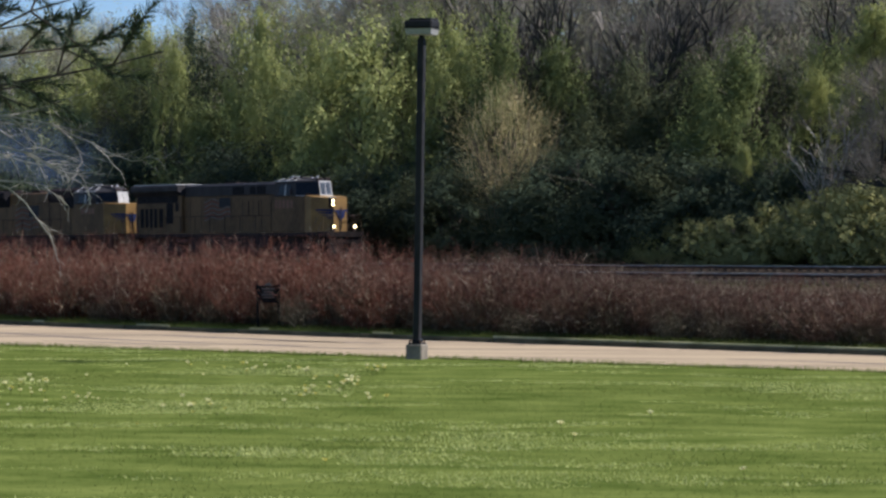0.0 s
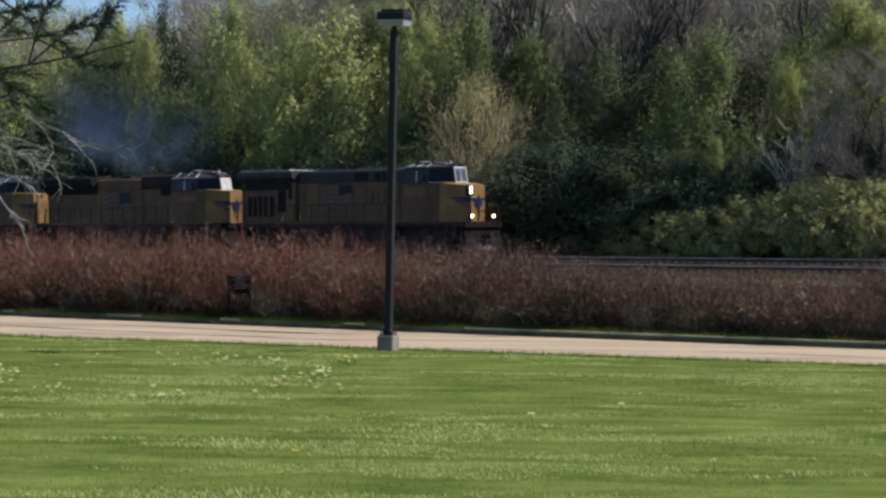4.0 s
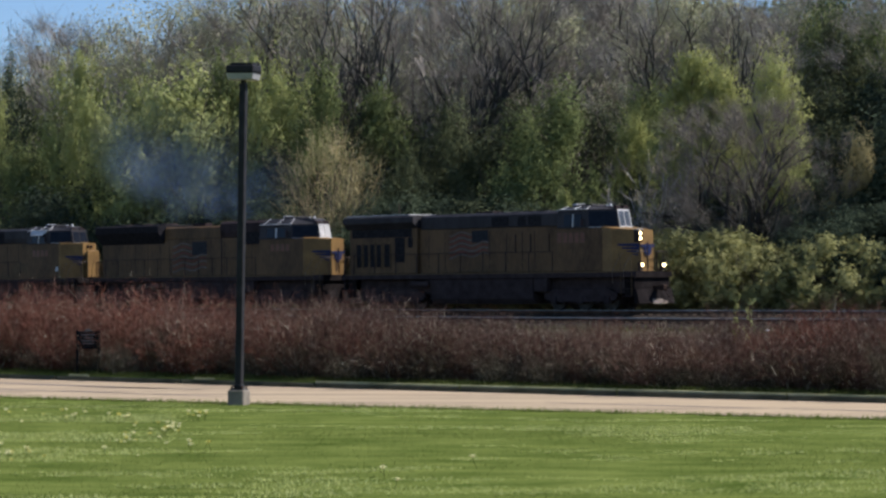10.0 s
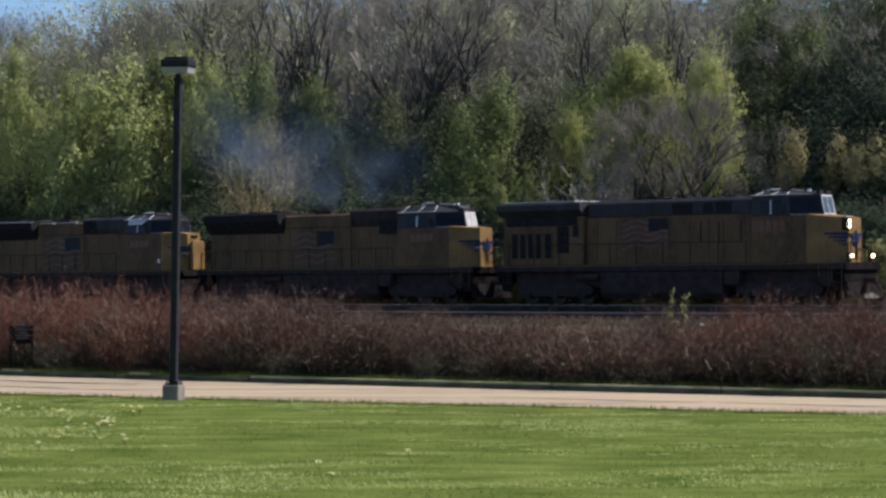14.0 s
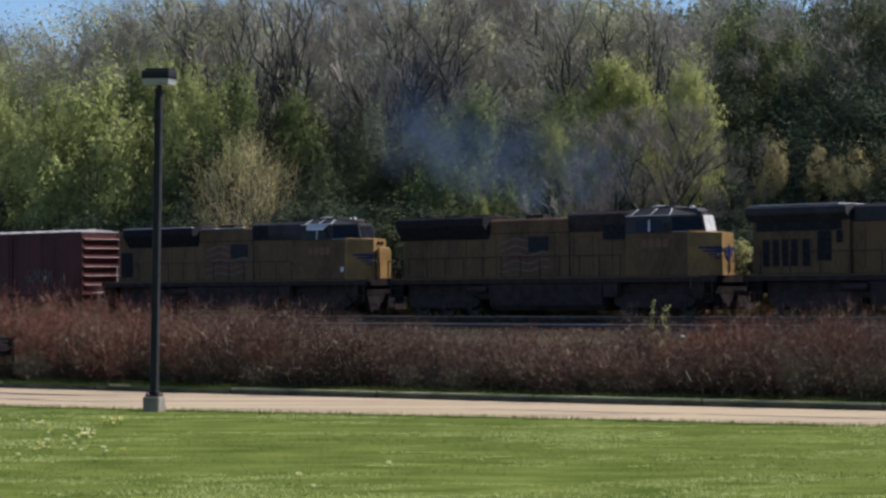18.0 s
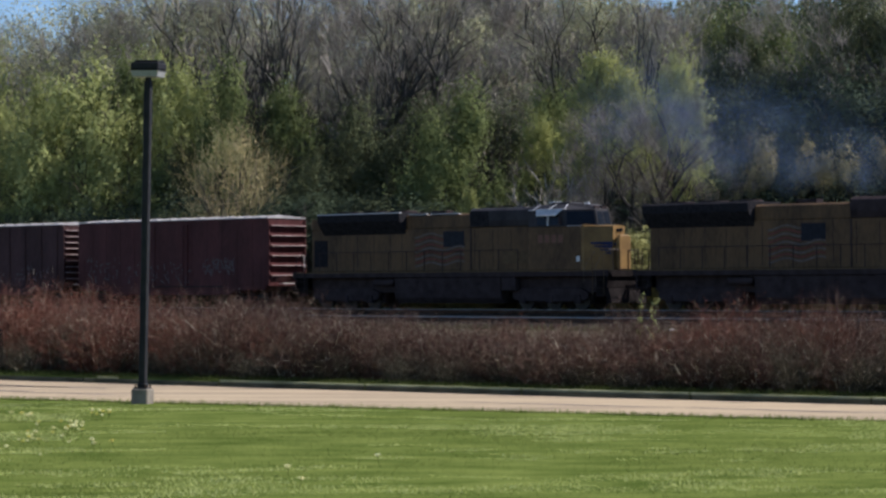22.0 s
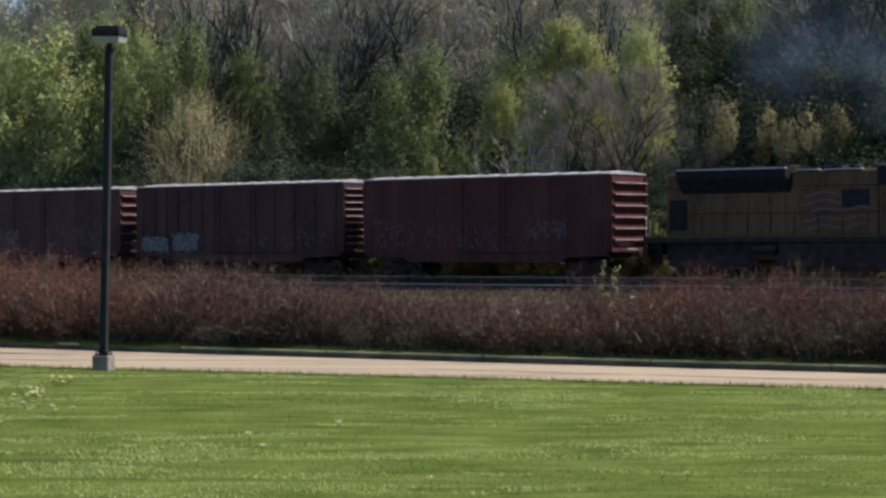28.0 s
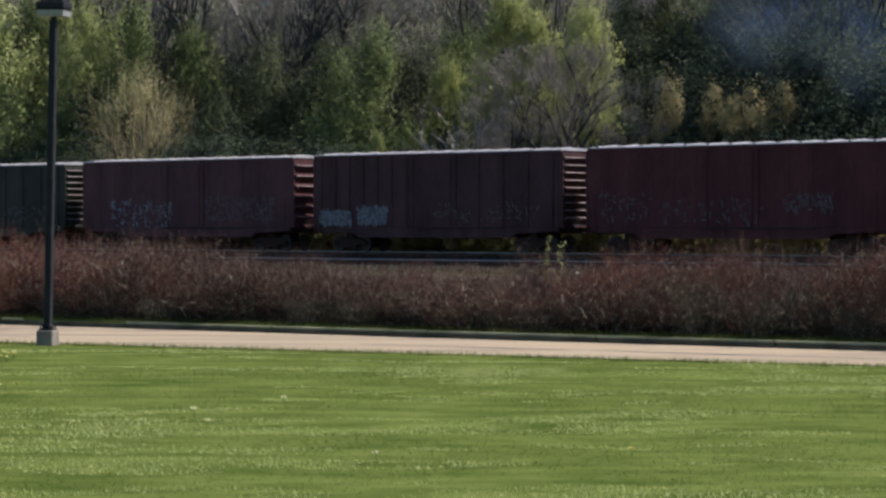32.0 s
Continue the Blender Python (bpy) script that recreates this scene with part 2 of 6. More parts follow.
# ---- ground ----
def build_ground():
    xs = np.concatenate([np.linspace(-900, -90, 12), np.linspace(-84, 84, 113), np.linspace(90, 900, 12)])
    ys = np.concatenate([np.linspace(-600, -20, 8), np.linspace(-10, 34, 23), np.linspace(35, 70, 141), np.linspace(71.5, 220, 100), np.linspace(240, 2000, 14)])
    vs, fs = [], []
    for y in ys:
        for x in xs:
            z = ground_z(x, y)
            if near_edge(x) + 0.25 < y < far_edge(x) + 1.0:
                z = -0.12
            vs.append((x, y, z + (0.02 * noise.noise((x * 0.4, y * 0.4, 3)) if y < 39 else 0)))
    w = len(xs)
    for j in range(len(ys) - 1):
        for i in range(w - 1):
            fs.append((j * w + i, j * w + i + 1, (j + 1) * w + i + 1, (j + 1) * w + i))
    me = quick_mesh("ground", vs, fs)
    me.materials.append(M_LAWN), me.materials.append(M_ROUGH)
    for p in me.polygons:
        c = p.center
        p.material_index = 1 if c.y > far_edge(c.x) + 2.2 else 0
        p.use_smooth = True
    tagged(new("ground", me), "mown green lawn running on to rough ground by the railway", "ground", kind="structure")


def strip(name, material, a, b, z0, z1, label, category, step_x=1.0, reach=70):
    """A ribbon along the road between two edge functions."""
    s = Shape()
    n = int(2 * reach / step_x)
    vs = []
    for i in range(n + 1):
        x = -reach + i * step_x
        vs += [(x, a(x), z0), (x, a(x), z1), (x, b(x), z1), (x, b(x), z0)]
    fs = []
    for i in range(n):
        k = 4 * i
        fs += [(k + j, k + j + 1, k + 5 + j, k + 4 + j) for j in range(3)]
    s.add(vs, fs)
    ob = part(name, s, material)
    return tagged(ob, label, category, kind="structure")


build_ground()
strip("road", M_ROAD, near_edge, far_edge, -0.13, 0.012, "pale worn concrete drive with faint shadows", "road")


def road_marks():
    """The joint along the middle of the drive and the dark scuffs beside it, as thin broken bands."""
    marks = tagged(new("road_marks"), "dark worn joint and scuff marks along the drive", "road marks", kind="structure")

    def band(name, x0, x1, share, width, drift, seed):
        vs, fs = [], []
        n = max(6, int((x1 - x0) / 0.25))
        for i in range(n + 1):
            u = i / n
            x = x0 + (x1 - x0) * u
            y = near_edge(x) + (far_edge(x) - near_edge(x)) * (share + drift * u)
            w = width * math.sin(3.1 * (0.02 + 0.96 * u)) ** 0.5 * (0.75 + 0.5 * noise.noise((x * 0.9, seed, 0)))
            o = 0.08 * noise.noise((x * 0.35, seed, 7))
            vs += [(x, y + o - w / 2, 0.016), (x, y + o + w / 2, 0.016)]
        fs = [(2 * i, 2 * i + 2, 2 * i + 3, 2 * i + 1) for i in range(n)]
        me = quick_mesh(name, vs, fs)
        part(name, me, M_STAIN, marks)

    for x0, x1 in ((0.6, 4.4), (4.6, 9.5), (9.8, 16.0), (16.3, 30.0)):
        band("joint", x0, x1, 0.44, 0.3, 0.0, x0)
    for x0, x1, share, width, drift in ((-17.5, -12.8, 0.56, 0.5, -0.08), (-14.5, -7.5, 0.44, 0.42, -0.1), (-11.8, -7.0, 0.72, 0.55, -0.06), (-9.2, -6.2, 0.66, 0.35, 0.02), (-22, -16.5, 0.8, 0.5, 0.0), (-13.4, -9.5, 0.22, 0.3, 0.03), (-9.0, -5.4, 0.4, 0.25, -0.1)):
        band("scuff", x0, x1, share, width, drift, x0 * 1.7)


road_marks()
strip("verge", M_LAWN, lambda x: far_edge(x) + 0.151, lambda x: far_edge(x) + 2.6, -0.1, 0.126, "strip of unmown grass behind the kerb", "verge")


def kerb_stones():
    kerb = tagged(new("kerb"), "low concrete kerb along the far side of the drive", "kerb", kind="structure")
    x, rng = -34.0, random.Random(3)
    while x < 26:
        s = Shape()
        x1 = x + 2.97
        pts = []
        for u in (x, (x + x1) / 2, x1):
            y = far_edge(u)
            pts.append([(u, y, -0.04), (u, y, 0.085), (u, y + 0.015, 0.1), (u, y + 0.15, 0.1), (u, y + 0.15, -0.04)])
        vs = [p for ring in pts for p in ring]
        fs = [(5 * i + j, 5 * i + (j + 1) % 5, 5 * i + 5 + (j + 1) % 5, 5 * i + 5 + j) for i in range(2) for j in range(5)]
        fs += [(0, 1, 2, 3, 4), (14, 13, 12, 11, 10)]
        s.add(vs, fs)
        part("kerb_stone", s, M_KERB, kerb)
        # pale cap for the sunlit top, bare of grass along most of the drive
        a, b = (x, x1) if x > -5 else (x + 0.3, x + rng.uniform(0.6, 1.3))
        ya, yb = far_edge(a), far_edge(b)
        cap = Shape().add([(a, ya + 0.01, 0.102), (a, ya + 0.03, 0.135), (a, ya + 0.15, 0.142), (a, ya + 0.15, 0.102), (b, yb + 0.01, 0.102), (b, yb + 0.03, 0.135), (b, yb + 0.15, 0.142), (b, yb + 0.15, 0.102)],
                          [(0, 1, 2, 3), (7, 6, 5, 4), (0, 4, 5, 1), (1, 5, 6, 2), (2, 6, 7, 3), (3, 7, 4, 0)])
        part("kerb_cap", cap, M_KERBTOP, kerb, "pale strip for the sunlit top of the kerb")
        x += 3.0


kerb_stones()


# ---- railway ----
def build_track(name, y0, z0, label, x0, x1):
    t = thing(name, label, "railway track", m=LINE @ pose(0, y0, z0))
    s = Shape()
    s.prism([(-3.2, -0.95), (-1.55, -0.24), (1.55, -0.24), (3.2, -0.95)], "x", x0, x1)
    part("ballast_bed", s, M_BALLAST, t, "grey crushed stone ballast")
    prof = [(-0.07, -0.17), (0.07, -0.17), (0.07, -0.155), (0.012, -0.13), (0.012, -0.045), (0.036, -0.03), (0.036, -0.004), (-0.036, -0.004), (-0.036, -0.03), (-0.012, -0.045), (-0.012, -0.13), (-0.07, -0.155)]
    for side in (-0.7525, 0.7525):
        r = part("rail", Shape().prism([(p[0] + side, p[1]) for p in prof], "x", x0, x1), M_RAIL, t, "steel rail")
        part("rail_head", Shape().box(x0, x1, side - 0.038, side + 0.038, -0.03, 0.004), M_RAILTOP, r, "polished running surface")
    tie = None
    n = 0
    x = max(x0, -70)
    while x < min(x1, 60) and n < 240:
        if tie is None:
            tie = part("sleeper", Shape().box(-0.115, 0.115, -1.3, 1.3, -0.36, -0.175), M_TIE, t, bevel=0.012)
            tie.location = (x, 0, 0)
        else:
            o = new("sleeper", tie.data)
            o.parent = t
            o.location, o.rotation_euler = (x, random.uniform(-0.04, 0.04), random.uniform(-0.01, 0.012)), (0, 0, random.uniform(-0.02, 0.02))
        x += 0.545
        n += 1
    return t


build_track("main_line", 0, 0, "ballasted railway track with rusty rails and timber sleepers", -230, 160)
build_track("siding", SIDING_Y, SIDING_Z, "second railway track, lower and nearer than the main line", -230, 160)


# ---- lamp post ----
def lamp_post():
    p = Vector((-4.87, 41.25, 0))
    t = thing("lamp_post", "tall dark bronze lamp post with shoebox head on concrete footing", "lamp post", m=pose(p.x, p.y, 0, 0, 0, -17))
    part("footing", Shape().prism([(-0.155, -0.155), (0.155, -0.155), (0.155, 0.155), (-0.155, 0.155)], "z", -0.3, 0.27), M_CONC, t, "square concrete footing", bevel=0.02)
    lean = Matrix.Rotation(radians(1.05), 4, "Y")
    def tilt(ob):
        ob.matrix_basis = lean
        return ob
    plate = Shape().box(-0.125, 0.125, -0.125, 0.125, 0.272, 0.295)
    tilt(part("base_plate", plate, M_POLE, t, "steel base plate", bevel=0.005))
    cover = Shape().prism([(-0.085, -0.085), (0.085, -0.085), (0.085, 0.085), (-0.085, 0.085)], "z", 0.297, 0.37)
    tilt(part("base_cover", cover, M_POLE, t, bevel=0.02))
    for a in (-0.098, 0.098):
        for b in (-0.098, 0.098):
            tilt(part("anchor_bolt", Shape().tube((a, b, 0.295), (a, b, 0.345), 0.014, n=6), M_RAIL, t))
    pole = part("pole", Shape().prism([(-0.062, -0.062), (0.062, -0.062), (0.062, 0.062), (-0.062, 0.062)], "z", 0.372, 5.74), M_POLE, t, "square dark steel pole", bevel=0.012)
    tilt(pole)
    tilt(part("hand_hole_cover", Shape().box(-0.035, 0.035, -0.068, -0.063, 0.75, 0.9), M_POLE, t))
    head = Shape()
    head.box(-0.265, 0.265, -0.2, 0.2, 5.93, 6.06)
    tilt(part("lamp_head", head, M_POLE, t, "dark flat shoebox housing", bevel=0.02))
    tilt(part("top_cap", Shape().box(-0.2, 0.24, -0.16, 0.16, 6.062, 6.10), M_POLE, t, bevel=0.012))
    lens = Shape()
    lo, hi = 0.235, 0.262
    lens.add([(-lo, -0.17, 5.80), (lo, -0.17, 5.80), (lo, 0.17, 5.80), (-lo, 0.17, 5.80), (-hi, -0.196, 5.926), (hi, -0.196, 5.926), (hi, 0.196, 5.926), (-hi, 0.196, 5.926)],
             [(0, 3, 2, 1), (4, 5, 6, 7), (0, 1, 5, 4), (1, 2, 6, 5), (2, 3, 7, 6), (3, 0, 4, 7)])
    tilt(part("lens", lens, M_LENS, t, "milky drop lens, unlit", bevel=0.01))
    tilt(part("lens_frame", Shape().box(-0.268, 0.268, -0.203, 0.203, 5.912, 5.93), M_POLE, t))
    tilt(part("neck", Shape().tube((0, 0, 5.742), (0, 0, 5.80), 0.05, n=12), M_POLE, t))


lamp_post()


def small_sign():
    x, y = -9.35, 50.95
    t = thing("notice_sign", "small black sign board on two posts before the hedge", "sign", m=pose(x, y, ground_z(x, y), 0, 0, 20))
    for side in (-0.24, 0.24):
        part("post", Shape().box(side - 0.028, side + 0.028, -0.028, 0.028, -0.2, 0.95), M_SIGN, t, bevel=0.006)
        part("post_cap", Shape().tube((side, 0, 0.95), (side, 0, 0.985), 0.03, 0.01, 8), M_SIGN, t)
    part("board", Shape().box(-0.21, 0.21, -0.012, 0.012, 0.56, 0.92), M_SIGN, t, "black board", bevel=0.006)
    part("rail_bar", Shape().box(-0.211, 0.211, -0.018, 0.018, 0.925, 0.95), M_SIGN, t)
    part("crest", Shape().prism([(-0.1, 0.952), (0.1, 0.952), (0.06, 0.99), (0, 1.01), (-0.06, 0.99)], "y", -0.012, 0.012), M_SIGNTXT, t, "small pale crest")
    for w, z in ((0.15, 0.86), (0.11, 0.795), (0.16, 0.73), (0.13, 0.67)):
        part("line_of_writing", Shape().box(-w, w, -0.0165, -0.0135, z, z + 0.026), M_SIGNTXT, t, "unreadable pale lettering")


small_sign()


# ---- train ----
# sides dirty and darkened for shade, noses lightened for the sun on them
M_YEL = surface("dirty_shaded_yellow_paint", (0.062, 0.038, 0.021), (0.146, 0.087, 0.042), 0.55, scale=0.7, fine=7, bump=0.03, stretch=(1, 1, 0.35), spec=0.12, sharp=0.8)
M_NOSE = surface("sunlit_yellow_paint", (0.15, 0.088, 0.033), (0.27, 0.16, 0.055), 0.5, scale=0.9, fine=9, bump=0.03, spec=0.2)
M_GREYP = surface("harbour_grey_paint", (0.025, 0.0235, 0.025), (0.056, 0.052, 0.054), 0.6, scale=1.2, fine=10, stretch=(1, 1, 0.4), spec=0.1)
M_BLACK = surface("grimy_black_steel", (0.03, 0.023, 0.023), (0.064, 0.049, 0.048), 0.85, scale=2, fine=12, bump=0.2, spec=0.0)
M_PILOT = surface("deep_black_paint", (0.011, 0.0095, 0.0095), (0.026, 0.022, 0.021), 0.8, scale=2, fine=12, spec=0.0)
M_LOUVRE = surface("dark_screen_mesh", (0.015, 0.0145, 0.016), (0.036, 0.034, 0.036), 0.7, scale=6, fine=50, spec=0.0)
M_PALE = surface("pale_grey_paint", (0.42, 0.42, 0.4), (0.62, 0.61, 0.58), 0.5, scale=2, fine=20)
M_STRIPE = surface("reflective_sill_stripe", (0.08, 0.05, 0.026), (0.15, 0.1, 0.05), 0.5, spec=0.1)
M_FLAGRED = surface("faded_flag_red", (0.11, 0.035, 0.025), (0.18, 0.06, 0.045), 0.5, spec=0.12)
M_FLAGWHITE = surface("faded_flag_white", (0.092, 0.075, 0.064), (0.16, 0.13, 0.112), 0.5, spec=0.12)
M_FLAGBLUE = surface("faded_flag_blue", (0.008, 0.009, 0.014), (0.018, 0.02, 0.028), 0.5, spec=0.12)
M_WING = surface("blue_wing_paint", (0.012, 0.018, 0.055), (0.026, 0.036, 0.1), 0.5, spec=0.15)
M_REDNUM = surface("red_number_paint", (0.1, 0.033, 0.015), (0.16, 0.055, 0.025), 0.5)
M_TYRE = surface("worn_wheel_steel", (0.03, 0.026, 0.022), (0.075, 0.064, 0.052), 0.7, 0.2, scale=4, fine=30, spec=0.2)
M_GLASS = surface("cab_glass", (0.006, 0.008, 0.012), (0.014, 0.017, 0.023), 0.12, scale=2, fine=8, spec=0.16)
# windscreen lightened to carry the reflection of the sky in its colour
M_SHINE = surface("sky_glint_windscreen", (0.035, 0.045, 0.06), (0.12, 0.135, 0.155), 0.18, scale=3, fine=9)
M_HANDRAIL = surface("worn_tan_handrail", (0.09, 0.072, 0.055), (0.19, 0.15, 0.12), 0.6, spec=0.1)
# white for the glint on the second windscreen and for the paper scrap
M_OFFWHITE = surface("glint_and_paper_white", (0.36, 0.35, 0.335), (0.52, 0.51, 0.49), 0.6, scale=3, fine=12)
M_LIGHT = lamp_glow("headlight_glow", (1.0, 0.8, 0.4), 5.0)
M_RUST = surface("rusty_iron", (0.027, 0.019, 0.016), (0.062, 0.042, 0.033), 0.85, scale=4, fine=20, bump=0.2, spec=0.0)

WHEELS = []


def side_panel(name, x0, x1, z0, z1, y, material, parent, label="", proud=0.012):
    """A thin panel on both sides of a body whose half width is y."""
    for s in (-1, 1):
        a, b = sorted((s * y, s * (y + proud)))
        part(name, Shape().box(-x1, -x0, a, b, z0, z1), material, parent, label)


def wheelset(parent, x, r):
    s = Shape()
    for y in (-0.7525, 0.7525):
        k = 1 if y > 0 else -1
        s.tube((0, y - 0.065, 0), (0, y + 0.065, 0), r, n=20)
        s.tube((0, y - k * 0.085, 0), (0, y - k * 0.065, 0), r + 0.026, n=20)
    s.tube((0, -1.0, 0), (0, 1.0, 0), 0.085, n=10)
    w = part("wheelset", s, M_TYRE, parent, "steel wheels on their axle", smooth=False)
    w.location = (x, 0, r)
    WHEELS.append((w, x, r))


def loco_truck(t, xc):
    tr = part("truck", Shape().box(-2.3, 2.3, -0.62, 0.62, 0.3, 0.9), M_BLACK, t, "black three-axle truck")
    tr.location = (xc, 0, -RIDE)
    for y in (-1.08, 1.08):
        f = Shape().prism([(-2.4, 0.62), (-2.2, 0.5), (-1.2, 0.42), (1.2, 0.42), (2.2, 0.5), (2.4, 0.62), (2.4, 0.85), (1.9, 1.1), (-1.9, 1.1), (-2.4, 0.85)], "y", y - 0.09, y + 0.09)
        part("side_frame", f, M_BLACK, tr, bevel=0.02)
        for x in (-1.75, 0, 1.75):
            part("journal_box", Shape().box(x - 0.2, x + 0.2, y - 0.17, y + 0.17, 0.34, 0.74), M_BLACK, tr, bevel=0.03)
    for x in (-1.75, 0, 1.75):
        wheelset(tr, x, 0.51)
    return tr


def coupler(t, x, d):
    c = part("coupler", Shape().box(min(x, x - d * 0.75), max(x, x - d * 0.75), -0.11, 0.11, 0.78, 1.0), M_RUST, t, "rusty knuckle coupler", bevel=0.03)
    part("knuckle", Shape().box(min(x, x - d * 0.26), max(x, x - d * 0.26), -0.2, 0.14, 0.74, 1.04), M_RUST, c, bevel=0.05)
    part("air_hose", Shape().rod([(x - d * 0.5, 0.4, 1.0), (x - d * 0.3, 0.42, 0.6), (x - d * 0.02, 0.3, 0.42)], 0.025), M_BLACK, c)


def flag(t, x0, x1, z0, z1, y):
    """A waving flag painted on the hood, on both sides: blue field ahead, wavy bars behind."""
    w = x1 - x0
    for s in (-1, 1):
        part("flag_field", Shape().box(-x0 - w * 0.42, -x0, min(s * y, s * (y + 0.006)), max(s * y, s * (y + 0.006)), z0 + (z1 - z0) * 0.52, z1), M_FLAGBLUE, t, "dark blue flag field")
        for k in range(9):
            a = z1 - (z1 - z0) * (k + 0.5) / 9
            lo = 0.42 if k < 4 else 0.0
            vs, fs = [], []
            n = 14
            for i in range(n + 1):
                u = lo + (1 - lo) * i / n
                z = a + 0.09 * math.sin(u * 11 + 0.2) - 0.12 * u
                for dz in (-0.045, 0.045):
                    for yy in (y, y + 0.007):
                        vs.append((-x0 - u * w, s * yy, z + dz))
            for i in range(n):
                b = 4 * i
                fs += [(b + 1, b + 3, b + 7, b + 5), (b + 2, b + 3, b + 7, b + 6), (b, b + 1, b + 5, b + 4)]
            part("flag_bar", Shape().add(vs, fs), M_FLAGWHITE if k % 2 == 0 else M_FLAGRED, t)


def stanchions(t, x0, x1, gap):
    for s in (-1.46, 1.46):
        part("handrail", Shape().rod([(-x0, s, 2.78), (-x1, s, 2.78)], 0.018), M_BLACK, t)
        x = x0
        while x <= x1 + 0.01:
            part("stanchion", Shape().tube((-x, s, 1.74), (-x, s, 2.8), 0.024, n=6), M_BLACK, t)
            x += gap


def running_gear(t, L, tank):
    fr = part("underframe", Shape().box(-L + 0.75, -0.75, -1.5, 1.5, 1.42, 1.72), M_BLACK, t, "black deck and side sill", bevel=0.02)
    part("frame_girder", Shape().box(-L + 1.7, -1.7, -0.95, 0.95, 0.62, 1.418), M_BLACK, fr, "black frame girder", bevel=0.02)
    # plates darker than the frame over both of its ends
    for x in (-0.748, -L + 0.73):
        part("end_beam", Shape().box(x, x + 0.018, -1.5, 1.5, 1.4, 1.73), M_PILOT, fr, "black end beam")
    for s in (-1, 1):
        a, b = sorted((s * 1.502, s * 1.512))
        part("sill_stripe", Shape().box(-L + 1.0, -1.6, a, b, 1.66, 1.725), M_STRIPE, fr, "pale reflective stripe on the sill")
    part("fuel_tank", Shape().prism([(-1.35, 0.35), (-1.1, 0.06), (1.1, 0.06), (1.35, 0.35), (1.42, 1.4), (-1.42, 1.4)], "x", -tank[1], -tank[0]), M_BLACK, t, "black fuel tank", bevel=0.03)
    for s in (-1.25, 1.25):
        part("air_reservoir", Shape().tube((-tank[1] - 1.5, s, 1.15), (-tank[1] - 0.1, s, 1.15), 0.19, n=12), M_BLACK, t)
        part("battery_box", Shape().box(-tank[0] + 0.1, -tank[0] + 1.0, s - 0.2, s + 0.2, 0.72, 1.4), M_BLACK, t, bevel=0.02)
    loco_truck(t, -4.6)
    loco_truck(t, -L + 4.4)
    coupler(t, 0.0, 1)
    coupler(t, -L, -1)
    plow = Shape().add([(-0.55, -1.45, 0.1), (-0.2, 0, 0.1), (-0.55, 1.45, 0.1), (-0.75, -1.45, 0.85), (-0.62, 0, 0.85), (-0.75, 1.45, 0.85), (-0.9, -1.45, 0.1), (-0.9, 1.45, 0.1), (-0.9, -1.45, 0.85), (-0.9, 1.45, 0.85)],
                       [(0, 1, 4, 3), (1, 2, 5, 4), (0, 3, 8, 6), (2, 7, 9, 5), (3, 4, 5, 9, 8), (6, 8, 9, 7), (0, 6, 7, 2, 1)])
    part("snow_plow", plow, M_PILOT, t, "plow blade below the pilot")
    # on the lead locomotive a lighter strip stands for sun on the blade
    part("plow_edge", Shape().add([(-0.32, -0.6, 0.09), (-0.17, 0, 0.09), (-0.32, 0.6, 0.09), (-0.424, -0.6, 0.33), (-0.305, 0, 0.33), (-0.424, 0.6, 0.33)], [(0, 1, 4, 3), (1, 2, 5, 4)]), M_HANDRAIL if L < 22.35 else M_PILOT, t, "lower edge of the plow, pale as if sunlit on the lead locomotive")
    for e, x in ((1, -0.86), (-1, -L + 0.86)):
        part("pilot", Shape().box(min(x, x - e * 0.12), max(x, x - e * 0.12), -1.45, 1.45, 0.85, 1.72), M_PILOT, t, bevel=0.02)
        for s in (-1, 1):
            st = part("step_well", Shape().box(min(x - e * 0.12, x - e * 0.78), max(x - e * 0.12, x - e * 0.78), min(s * 1.2, s * 1.24), max(s * 1.2, s * 1.24), 0.42, 1.7), M_PILOT, t, "corner step well")
            for k in range(4):
                z = 0.45 + 0.38 * k
                part("step", Shape().box(min(x - e * 0.15, x - e * 0.75), max(x - e * 0.15, x - e * 0.75), min(s * 1.241, s * 1.52), max(s * 1.241, s * 1.52), z, z + 0.03), M_BLACK, st)
            for xx in (x - e * 0.12, x - e * 0.8):
                part("grab_rail", Shape().rod([(xx, s * 1.53, 0.5), (xx, s * 1.53, 1.75), (xx - e * 0.12, s * 1.5, 2.75)], 0.016), M_STRIPE if e == 1 else M_BLACK, st)
        for s in (-1, 1):
            part("end_rail", Shape().rod([(x, s * 0.9, 1.75), (x, s * 0.9, 2.7), (x, s * 0.35, 2.7), (x, s * 0.35, 1.75)], 0.02), M_BLACK, t)


